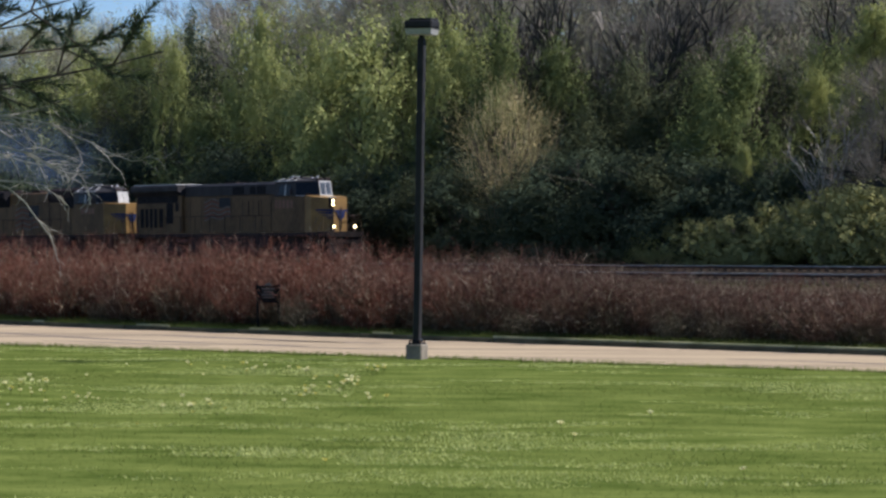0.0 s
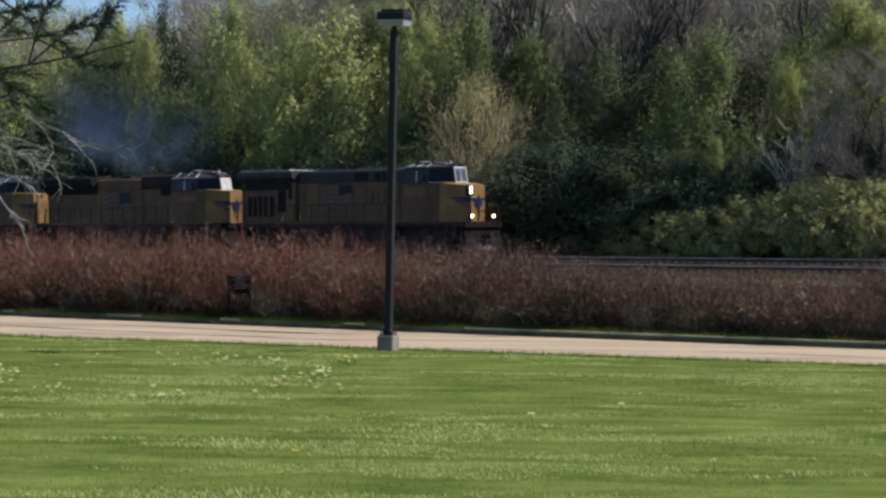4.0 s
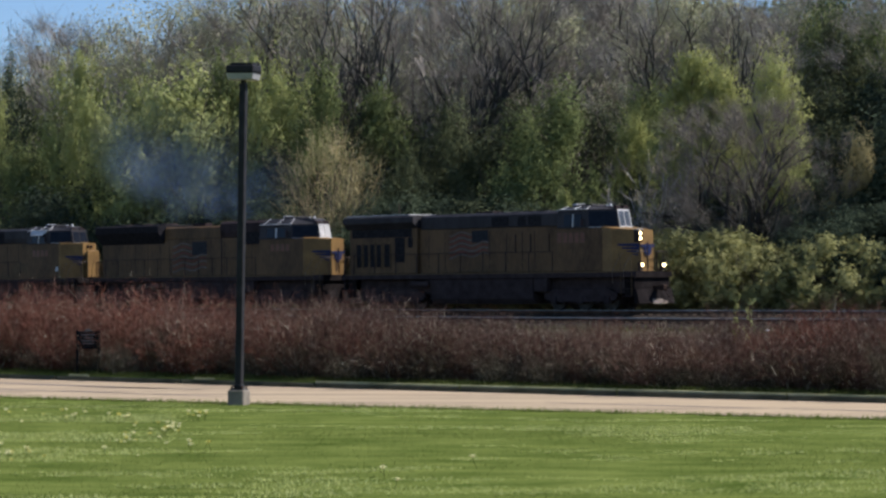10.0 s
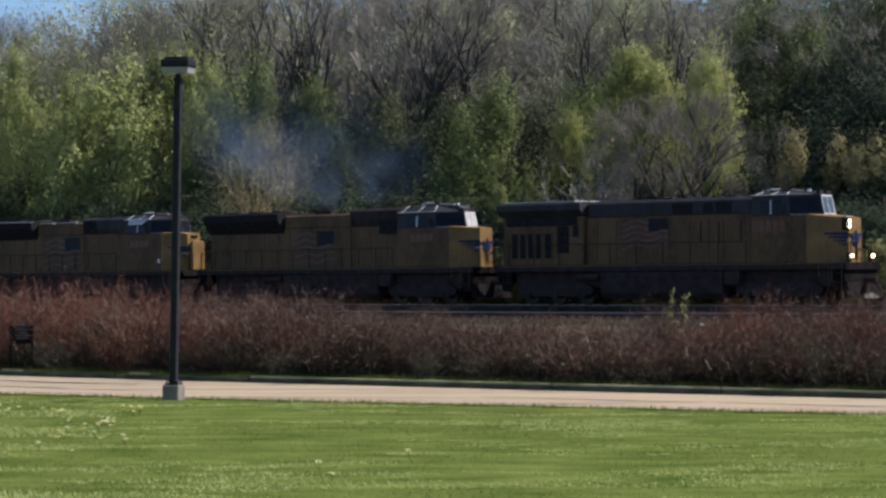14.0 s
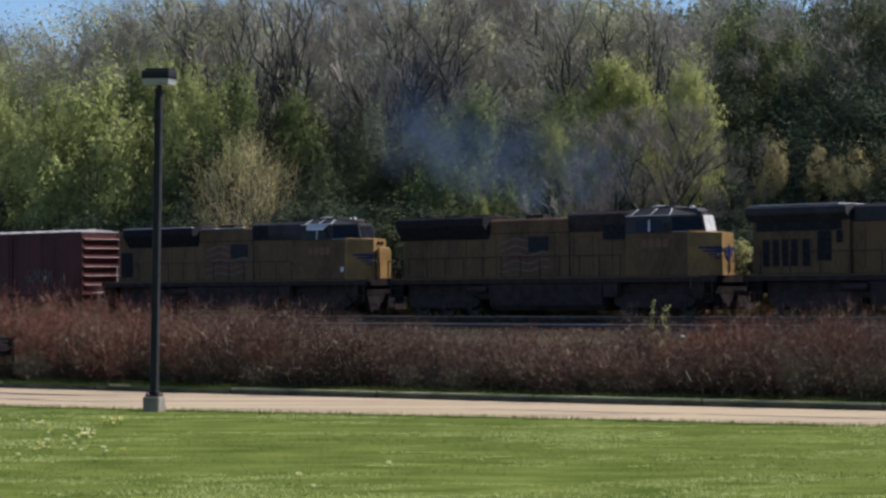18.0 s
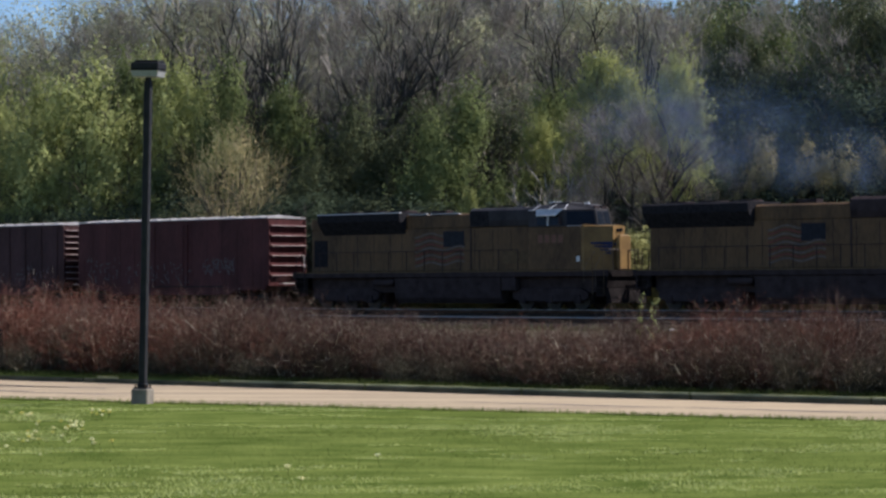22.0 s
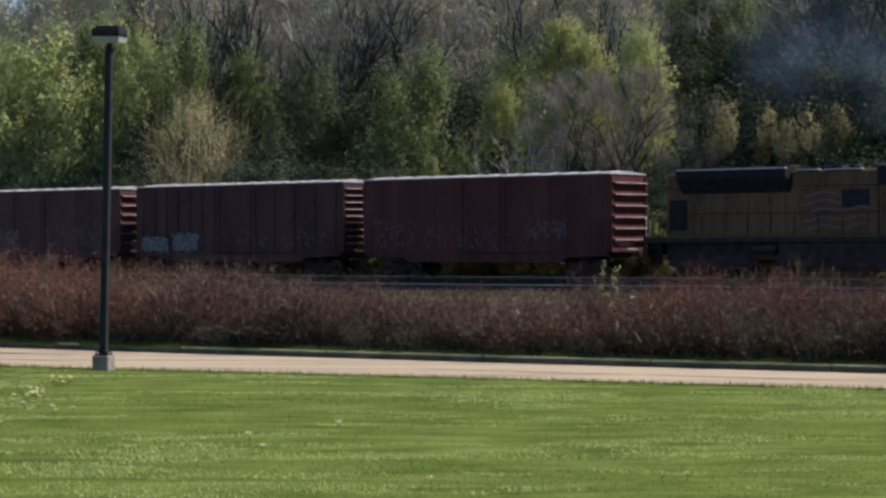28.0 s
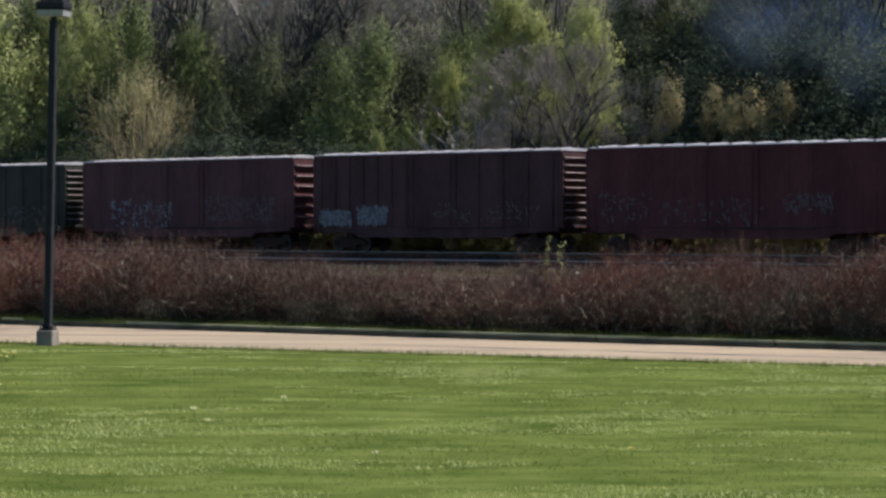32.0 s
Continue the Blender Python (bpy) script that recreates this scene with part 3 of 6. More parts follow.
def nose_and_cab(t, nose, w, chamfer, tops, glass_x, gw, cab_end, edge, crest, band, glass, shine):
    """Chamfered short hood, wedge-fronted wide cab with raked windscreen, windows and roof gear. Distances are metres back from the front."""
    half = 1.45
    zf, zc, zo, zb = tops
    plan = [(-nose, -w), (-nose, 0), (-nose, w), (-nose - chamfer, half), (-glass_x - 0.4, half), (-glass_x - 0.4, -half), (-nose - chamfer, -half)]
    zt = (zf, zc, zf, zo, zb, zb, zo)
    vs = [(x, y, 1.73) for x, y in plan] + [(x + (-0.05 if i < 3 else 0), y * 0.985, z) for i, ((x, y), z) in enumerate(zip(plan, zt))] + [(-glass_x - 0.05, 0, zb + 0.02)]
    fs = [(6, 5, 4, 3, 2, 1, 0), (0, 1, 2, 9, 8, 7)] + [(i, (i + 1) % 7, 7 + (i + 1) % 7, 7 + i) for i in range(2, 7)]
    fs += [(7, 8, 14), (8, 9, 14), (9, 10, 14), (10, 11, 14), (11, 12, 14), (12, 13, 14), (13, 7, 14)]
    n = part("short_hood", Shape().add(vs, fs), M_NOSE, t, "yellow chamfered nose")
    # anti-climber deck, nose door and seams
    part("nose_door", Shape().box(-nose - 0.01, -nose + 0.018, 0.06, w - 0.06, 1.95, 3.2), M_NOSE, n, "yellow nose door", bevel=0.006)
    for y in (0.04, w - 0.05):
        part("nose_seam", Shape().box(-nose - 0.003, -nose + 0.024, y - 0.014, y + 0.014, 1.85, 3.25), M_BLACK, n)
    part("nose_grab", Shape().rod([(-nose + 0.05, -0.12, 2.0), (-nose + 0.07, -0.12, 3.0)], 0.014), M_BLACK, n)
    # cab walls below the windows
    x0, x1 = glass_x, cab_end
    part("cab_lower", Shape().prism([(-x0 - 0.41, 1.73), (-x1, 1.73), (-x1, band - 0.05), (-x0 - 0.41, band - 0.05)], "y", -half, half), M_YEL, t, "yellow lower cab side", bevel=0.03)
    # upper cab: a wedge in plan with raked front and inward-leaning sides
    tw = half - 0.1
    a, c = -x0, -x1
    lo, hi = band - 0.046, edge
    wing = 1.35
    low = [(a, -gw), (a - wing, -half), (c, -half), (c, half), (a - wing, half), (a, gw)]
    top = [(a - 0.2, -gw + 0.03), (a - wing - 0.1, -tw), (c, -tw), (c, tw), (a - wing - 0.1, tw), (a - 0.2, gw - 0.03)]
    ring = [(i, (i + 1) % 6, 6 + (i + 1) % 6, 6 + i) for i in range(6)]
    up = Shape().add([(x, y, lo) for x, y in low] + [(x, y, hi) for x, y in top], [(5, 4, 3, 2, 1, 0), (6, 7, 8, 9, 10, 11)] + ring)
    u = part("cab_upper", up, M_GREYP, t, "dark upper cab", bevel=0.02)
    eave = [(x + (0.04 if i in (0, 5) else 0), y * 1.035) for i, (x, y) in enumerate(top)]
    ridge = [(a - 0.62, -0.42), (a - wing - 0.3, -0.85), (c, -0.85), (c, 0.85), (a - wing - 0.3, 0.85), (a - 0.62, 0.42)]
    r = part("cab_roof", Shape().add([(x, y, hi + 0.002) for x, y in eave] + [(x, y, crest) for x, y in ridge], [(5, 4, 3, 2, 1, 0), (6, 7, 8, 9, 10, 11)] + ring), M_GREYP, t, "dark faceted cab roof", bevel=0.015)
    # thin pale rods drawn in place of the sunlit roof panel edges
    for s in (-1, 1):
        e1, e2 = Vector((c, s * tw * 1.04, hi + 0.02)), Vector((a - wing - 0.1, s * tw * 1.04, hi + 0.02))
        part("drip_rail", Shape().rod([e1, e2, Vector((a - wing - 0.3, s * 0.87, crest + 0.01))], 0.022), M_PALE, r, "pale rod for the lit roof edge")
        for k in (0.12, 0.55):
            p = e1.lerp(e2, k)
            part("roof_rib", Shape().rod([p, Vector((p.x + 0.1, s * 0.87, crest + 0.01))], 0.022), M_PALE, r, "pale rod for a lit roof panel edge")

    def pane(name, p0, p1, q0, q1, k0, k1, e0, e1, mat, label, lift=0.006):
        """A pane on the wall between two low and two high corners, inset by shares of its width and height."""
        p0, p1, q0, q1 = (Vector((*p0, lo)), Vector((*p1, lo)), Vector((*q0, hi)), Vector((*q1, hi)))
        n_ = (p1 - p0).cross(q0 - p0).normalized()
        if n_.dot((p0 + p1) / 2 - Vector((c, 0, lo))) < 0:
            n_ = -n_
        def at(e, k):
            return p0.lerp(p1, e).lerp(q0.lerp(q1, e), k)
        vs = [at(e, k) + n_ * o for o in (lift, lift + 0.014) for e, k in ((e0, k0), (e1, k0), (e1, k1), (e0, k1))]
        return part(name, Shape().add(vs, [(0, 1, 2, 3), (4, 5, 6, 7), (0, 1, 5, 4), (1, 2, 6, 5), (2, 3, 7, 6), (3, 0, 4, 7)]), mat, u, label)

    for e0, e1 in ((0.07, 0.47), (0.53, 0.93)):
        pane("windscreen", low[0], low[5], top[0], top[5], 0.1, 0.9, e0, e1, glass, "raked windscreen")
    for e0, e1 in ((0.0, 0.05), (0.485, 0.515), (0.95, 1.0)):
        pane("windscreen_post", low[0], low[5], top[0], top[5], 0.0, 1.0, e0, e1, shine, "")
    for k0, k1 in ((0.0, 0.09), (0.91, 1.0)):
        pane("windscreen_frame", low[0], low[5], top[0], top[5], k0, k1, 0.066, 0.934, shine, "")
    for i, j in ((0, 1), (5, 4)):
        pane("quarter_window", low[i], low[j], top[i], top[j], 0.1, 0.9, 0.06, 0.95, M_GLASS, "large dark corner window")
        part("wiper", Shape().rod([Vector((*low[i], lo)).lerp(Vector((*low[j], lo)), 0.3) + Vector((0.03, -0.03, 0.06)), Vector((*low[i], lo)).lerp(Vector((*low[j], lo)), 0.62) + Vector((0.03, -0.03, 0.2))], 0.012), M_BLACK, u)
    for i, j in ((1, 2), (4, 3)):
        for w0, w1 in ((0.18, 0.44), (0.5, 0.76)):
            pane("side_window", low[i], low[j], top[i], top[j], 0.1, 0.74, w0, w1, M_GLASS, "dark cab side window")
        pane("window_post", low[i], low[j], top[i], top[j], 0.06, 0.76, 0.45, 0.49, M_PALE, "pale window post")
    for s_ in (-1, 1):
        part("mirror", Shape().box(a - wing - 0.35, a - wing - 0.22, min(s_ * 1.5, s_ * 1.6), max(s_ * 1.5, s_ * 1.6), band + 0.05, band + 0.42), M_BLACK, u)
    # pale strips for the lit top of the dash ledge under the corner windows
    for s_ in (-1, 1):
        part("window_ledge", Shape().prism([(a - 0.1, s_ * gw), (a - wing + 0.1, s_ * (half - 0.02)), (a - wing + 0.1, s_ * (half + 0.02)), (a - 0.1, s_ * (gw + 0.1))], "z", band - 0.03, band - 0.005), M_PALE, u)
    # roof gear
    part("air_conditioner", Shape().box(a - 2.9, a - 1.75, -0.6, 0.6, crest + 0.002, crest + 0.12), M_GREYP, t, bevel=0.04)
    for k in range(3):
        y = -0.2 + 0.2 * k
        part("horn", Shape().tube((a - 3.35, y, crest + 0.12), (a - 3.0 + 0.06 * k, y, crest + 0.12), 0.03, 0.08, 10), M_PALE, t, "air horn")
        part("horn_stand", Shape().box(a - 3.3, a - 3.26, y - 0.02, y + 0.02, crest - 0.02, crest + 0.1), M_BLACK, t)
    part("antenna", Shape().tube((a - 1.3, 0.35, crest), (a - 1.3, 0.35, crest + 0.16), 0.11, 0.05, 10), M_PALE, t, "pale roof antenna dome")
    part("beacon", Shape().tube((a - 1.0, -0.3, crest), (a - 1.0, -0.3, crest + 0.1), 0.05, 0.04, 8), M_PALE, t)
    # number boards as plain dark panels
    for y in (-0.3, 0.3):
        part("number_board", Shape().box(a - 0.42, a - 0.24, y - 0.2, y + 0.2, hi + 0.03, hi + 0.2), M_BLACK, t, bevel=0.02)
    # handrails that sweep up beside the nose
    for s_ in (-1, 1):
        part("nose_handrail", Shape().rod([(-2.2, s_ * 1.53, 1.1), (-2.2, s_ * 1.53, 1.75), (-1.95, s_ * 1.5, 2.2), (-1.6, s_ * 1.42, 2.65)], 0.013), M_HANDRAIL, t, "pale handrail beside the nose")
        part("nose_handrail", Shape().rod([(-1.5, s_ * 1.53, 0.9), (-1.5, s_ * 1.53, 1.8), (-1.3, s_ * 1.45, 2.3), (-0.9, s_ * 1.2, 2.72), (-0.9, s_ * 0.5, 2.72)], 0.013), M_HANDRAIL, t, "pale handrail beside the nose")
    return n, u


def wing_paint(n, nose, w, chamfer, z):
    """The blue emblem as plain bars: wings on both chamfers and a shield on the flat front."""
    d = Vector((-chamfer, 1.45 - w, 0)).normalized()
    o = Vector((1.45 - w, chamfer, 0)).normalized()
    for s in (-1, 1):
        for k, (u0, u1, h) in enumerate(((0.05, 1.15, 0.17), (0.07, 0.95, 0.14), (0.1, 0.7, 0.12), (0.14, 0.45, 0.1))):
            zz = z - 0.15 * k
            vs = []
            for lift in (0.004, 0.016):
                for q, zq in ((u0, zz), (u1, zz + 0.06), (u1, zz + h * 0.9), (u0, zz + h)):
                    p = Vector((-nose, s * w, 0)) + Vector((d.x, s * d.y, 0)) * q + Vector((o.x, s * o.y, 0)) * lift
                    vs.append((p.x, p.y, zq))
            part("wing_bar", Shape().add(vs, [(0, 1, 2, 3), (4, 5, 6, 7), (0, 1, 5, 4), (1, 2, 6, 5), (2, 3, 7, 6), (3, 0, 4, 7)]), M_WING, n)
        part("emblem_shield", Shape().prism([(s * 0.03, z - 0.5), (s * w * 0.5, z - 0.32), (s * w * 0.62, z + 0.12), (s * 0.03, z + 0.12)], "x", -nose - 0.002, -nose + 0.03), M_WING, n)
        part("emblem_wing", Shape().box(-nose - 0.002, -nose + 0.028, min(s * w * 0.64, s * w * 0.97), max(s * w * 0.64, s * w * 0.97), z - 0.02, z + 0.11), M_WING, n)


def ge_locomotive():
    t = thing("lead_locomotive", "yellow diesel freight locomotive with grey roof and lit headlights", "locomotive")
    L = 22.3
    running_gear(t, L, (7.6, 14.9))
    n, u = nose_and_cab(t, 1.15, 0.55, 1.15, (3.79, 3.85, 3.9, 3.98), 2.5, 0.5, 5.9, 4.88, 5.06, 3.99, M_SHINE, M_PALE)
    wing_paint(n, 1.15, 0.55, 1.15, 2.95)
    part("headlight_housing", Shape().prism([(-1.12, -0.86), (-1.05, -0.5), (-1.2, -0.44), (-1.5, -0.7)], "z", 3.2, 3.8), M_BLACK, t, "black headlight housing", bevel=0.02)
    # the cap's pale colour stands for sun on top of the housing
    part("housing_cap", Shape().prism([(-1.12, -0.86), (-1.05, -0.5), (-1.2, -0.44), (-1.5, -0.7)], "z", 3.803, 3.85), M_PALE, t, "pale cap for the sunlit housing top")
    for z in (3.62, 3.38):
        part("headlight", Shape().tube((-1.1, -0.68, z), (-1.03, -0.68, z), 0.085, 0.08, 14), M_LIGHT, t, "round headlight, lit")
        part("headlight_rim", Shape().tube((-1.11, -0.68, z), (-1.04, -0.68, z), 0.13, 0.125, 14, caps=False), M_BLACK, t)
    for y, xx in ((-0.75, -0.95), (0.75, -0.72)):
        part("ditch_light", Shape().tube((xx, y, 2.03), (xx + 0.09, y, 2.03), 0.085, 0.08, 14), M_LIGHT, t, "low ditch light, lit")
        part("ditch_light_box", Shape().box(xx - 0.14, xx - 0.004, y - 0.13, y + 0.13, 1.75, 2.17), M_BLACK, t, bevel=0.02)
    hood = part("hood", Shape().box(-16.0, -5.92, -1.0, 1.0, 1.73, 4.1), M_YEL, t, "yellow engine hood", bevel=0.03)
    part("hood_roof", Shape().prism([(-1.02, 4.104), (1.02, 4.104), (1.02, 4.75), (0.8, 4.9), (-0.8, 4.9), (-1.02, 4.75)], "x", -15.9, -5.92), M_GREYP, t, "grey upper hood", bevel=0.02)
    for x0, x1 in ((7.3, 8.2), (8.35, 8.9), (9.55, 10.75)):
        side_panel("intake_screen", x0, x1, 4.16, 4.66, 1.02, M_LOUVRE, t, "black intake screen")
    for x in (7.75, 8.6, 9.7, 10.9, 14.1, 15.3):
        side_panel("door_seam", x, x + 0.035, 1.95, 3.85, 1.0, M_BLACK, hood, proud=0.008)
    for x0, x1 in ((8.0, 8.06), (9.05, 9.12), (6.75, 6.8)):
        side_panel("hood_grip", x0, x1, 2.75, 3.7, 1.0, M_BLACK, hood, proud=0.03)
    flag(t, 11.0, 13.8, 2.65, 3.98, 1.004)
    for k in range(5):
        side_panel("road_number_bar", 4.05 + 0.38 * k, 4.32 + 0.38 * k, 3.2, 3.72, 1.452, M_REDNUM, t, "plain red bar", proud=0.006)
    for k in range(4):
        side_panel("warning_patch", 7.3 + 1.1 * k, 7.62 + 1.1 * k, 2.2, 2.36, 1.003, M_STRIPE, hood)
    # radiator end
    rear = part("radiator_cabin", Shape().box(-21.2, -16.02, -1.2, 1.2, 1.73, 4.2), M_YEL, t, "yellow radiator cabin", bevel=0.03)
    part("radiator_wing", Shape().prism([(-1.2, 4.204), (1.2, 4.204), (1.56, 4.5), (1.56, 4.82), (1.2, 4.92), (-1.2, 4.92), (-1.56, 4.82), (-1.56, 4.5)], "x", -21.4, -16.0), M_GREYP, t, "grey overhanging radiator", bevel=0.03)
    part("radiator_cap", Shape().box(-21.3, -16.5, -1.3, 1.3, 4.924, 4.97), M_PALE, t, "pale roof screen", bevel=0.01)
    # shade below the overhanging radiator, drawn as a dark panel
    side_panel("shaded_recess", 16.4, 21.0, 3.72, 4.19, 1.2, M_LOUVRE, rear, "dark panel for the shade under the radiator")
    for x0, x1 in ((18.05, 18.5), (18.72, 19.1), (19.22, 19.6), (19.72, 20.1), (20.25, 20.65)):
        side_panel("louvre_panel", x0, x1, 2.1, 3.35, 1.2, M_LOUVRE, rear, "tall black louvre")
        for s in (-1, 1):
            fr = Shape()
            for q in (x0 - 0.05, x1):
                fr.box(-q - 0.05, -q, min(s * 1.2, s * 1.235), max(s * 1.2, s * 1.235), 2.05, 3.4)
            part("louvre_frame", fr, M_STRIPE, rear)
    side_panel("dark_door", 16.95, 17.7, 2.35, 3.7, 1.2, M_LOUVRE, rear, "dark open doorway")
    side_panel("small_screen", 16.35, 16.7, 3.15, 3.7, 1.2, M_LOUVRE, rear)
    part("exhaust_outlet", Shape().box(-12.4, -11.2, -0.4, 0.4, 4.904, 5.0), M_BLACK, t, "black exhaust stack", bevel=0.02)
    for k in range(4):
        part("roof_hatch", Shape().box(-8.0 - 0.9 * k, -7.3 - 0.9 * k, -0.6, 0.6, 4.903, 4.94), M_GREYP, t, bevel=0.01)
    stanchions(t, 6.2, 20.6, 1.6)
    return t


def emd_locomotive(second):
    t = thing("trailing_locomotive", "dirty yellow diesel locomotive with black flared radiators" if second else "weathered yellow diesel locomotive coupled ahead of boxcars", "locomotive", "trailing locomotives")
    L = 22.4 if second else 22.9
    running_gear(t, L, (7.6, 14.8))
    if second:
        n, u = nose_and_cab(t, 1.05, 0.5, 1.3, (3.77, 3.8, 3.84, 3.86), 2.03, 0.45, 6.1, 4.62, 4.99, 3.86, M_OFFWHITE, M_PALE)
        wing_paint(n, 1.05, 0.5, 1.3, 2.95)
    else:
        n, u = nose_and_cab(t, 1.12, 0.5, 1.15, (3.9, 3.95, 3.92, 3.95), 2.02, 0.6, 5.75, 4.72, 5.02, 3.95, M_GLASS, M_GREYP)
        wing_paint(n, 1.12, 0.5, 1.15, 2.95)
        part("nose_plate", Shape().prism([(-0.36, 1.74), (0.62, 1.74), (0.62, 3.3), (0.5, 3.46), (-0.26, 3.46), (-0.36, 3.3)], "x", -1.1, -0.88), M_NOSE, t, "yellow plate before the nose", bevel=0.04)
        for y in (-0.12, 0.16):
            part("headlight", Shape().tube((-1.18, y, 3.7), (-1.09, y, 3.7), 0.09, 0.085, 12), M_GLASS, t, "unlit headlight")
    e = 21.0 if second else 21.2
    hood = part("hood", Shape().box(-e, -6.12 if second else -5.77, -0.98, 0.98, 1.73, 3.98), M_YEL, t, "yellow engine hood", bevel=0.03)
    a, b = (9.9, 15.0) if second else (9.9, 14.3)
    part("upper_hood", Shape().prism([(-0.98, 3.984), (0.98, 3.984), (0.98, 4.62), (0.8, 4.72), (-0.8, 4.72), (-0.98, 4.62)], "x", -b, -a), M_YEL, t, "yellow upper hood", bevel=0.02)
    part("dynamic_brake_housing", Shape().prism([(-1.02, 3.984), (1.02, 3.984), (1.1, 4.3), (1.1, 4.8), (0.85, 4.95), (-0.85, 4.95), (-1.1, 4.8), (-1.1, 4.3)], "x", -a + 0.02, -6.14 if second else -5.79), M_GREYP if not second else M_BLACK, t, "dark blower housing", bevel=0.03)
    if second:
        side_panel("black_screen", 6.3, 7.7, 3.55, 4.28, 1.1, M_LOUVRE, t, "black intake screen")
    else:
        side_panel("black_screen", 8.6, 9.8, 4.0, 4.8, 1.1, M_LOUVRE, t, "black intake screen")
        side_panel("pale_panel", 5.95, 7.75, 2.1, 2.72, 0.99, M_STRIPE, t, "pale weathered panel", proud=0.03)
        side_panel("white_patch", 2.5, 2.72, 2.15, 2.42, 1.452, M_PALE, t, "small white patch")
        for s in (-1, 1):
            vis = Shape().add([(-3.6, s * 1.36, 4.76), (-5.3, s * 1.36, 4.76), (-5.05, s * 1.66, 4.42), (-3.85, s * 1.66, 4.42), (-3.6, s * 1.36, 4.79), (-5.3, s * 1.36, 4.79), (-5.05, s * 1.68, 4.45), (-3.85, s * 1.68, 4.45)],
                              [(0, 1, 2, 3), (4, 5, 6, 7), (0, 1, 5, 4), (1, 2, 6, 5), (2, 3, 7, 6), (3, 0, 4, 7)])
            part("sun_visor", vis, M_PALE, t, "pale visor over the cab windows")
        for x0, x1 in ((10.7, 12.6), (12.9, 14.1)):
            for s in (-1, 1):
                part("roof_edge", Shape().box(-x1, -x0, min(s * 0.8, s * 0.99), max(s * 0.8, s * 0.99), 4.70, 4.745), M_PALE, t, "pale roof edge")
    r0, r1 = (15.05, 21.1) if second else (14.35, 20.3)
    rad = part("flared_radiator", Shape().prism([(-0.98, 3.7), (0.98, 3.7), (1.5, 4.4), (1.52, 4.78), (1.3, 4.88), (-1.3, 4.88), (-1.52, 4.78), (-1.5, 4.4)], "x", -r1, -r0), M_LOUVRE, t, "black flared radiator housing", bevel=0.02)
    if not second:
        for s in (-1, 1):
            part("radiator_edge", Shape().box(-r1, -r0, min(s * 1.3, s * 1.5), max(s * 1.3, s * 1.5), 4.80, 4.85), M_PALE, rad, "pale top edge")
        part("end_hood", Shape().box(-e, -20.32, -0.97, 0.97, 3.985, 4.6), M_YEL, t, bevel=0.03)
        side_panel("dark_door", 20.0, 21.0, 2.0, 3.45, 0.98, M_LOUVRE, hood, "dark doorway in the hood end")
    for k in range(3):
        x = r0 + 1.0 + 1.9 * k
        part("radiator_fan", Shape().tube((-x, 0, 4.88), (-x, 0, 4.98), 0.75, 0.72, 18), M_BLACK, t, "roof cooling fan")
    part("exhaust_outlet", Shape().box(-13.2, -12.1, -0.3, 0.3, 4.724, 4.92), M_BLACK, t, "sooty exhaust stack", bevel=0.02)
    for x in (7.2, 8.4, 9.6, 10.8, 14.6, 15.4, 16.6, 17.8, 19.0):
        side_panel("door_seam", x, x + 0.03, 1.9, 3.85, 0.98, M_BLACK, hood, proud=0.008)
    for x in (6.2 if second else 5.85, 9.82):
        side_panel("deep_seam", x, x + 0.09, 1.76, 3.95, 0.98, M_BLACK, hood, proud=0.014)
    flag(t, 11.2 if second else 10.3, 14.3 if second else 13.7, 2.1, 3.8, 0.985)
    for k in range(4):
        side_panel("road_number_bar", 3.55 + 0.42 * k, 3.85 + 0.42 * k, 3.1, 3.5, 1.452, M_REDNUM, t, "plain red bar", proud=0.006)
    for s in (-1, 1):
        for k in range(3):
            part("roof_rail", Shape().rod([(-6.3 - 0.9 * k, s * 0.8, 4.96), (-6.3 - 0.9 * k, s * 0.8, 5.0), (-6.9 - 0.9 * k, s * 0.8, 5.0)], 0.015), M_BLACK, t)
    stanchions(t, 6.4, 20.2, 1.25)
    return t


def car_truck(t, xc):
    tr = part("truck", Shape().box(-0.25, 0.25, -1.0, 1.0, 0.42, 0.97), M_RUST, t, "two-axle freight truck", bevel=0.02)
    tr.location = (xc, 0, -RIDE)
    for y in (-1.0, 1.0):
        f = Shape().prism([(-1.15, 0.36), (-0.7, 0.36), (-0.45, 0.2), (0.45, 0.2), (0.7, 0.36), (1.15, 0.36), (1.15, 0.56), (0.5, 0.72), (-0.5, 0.72), (-1.15, 0.56)], "y", y - 0.08, y + 0.08)
        part("side_frame", f, M_RUST, tr, bevel=0.02)
    for x in (-0.88, 0.88):
        wheelset(tr, x, 0.43)


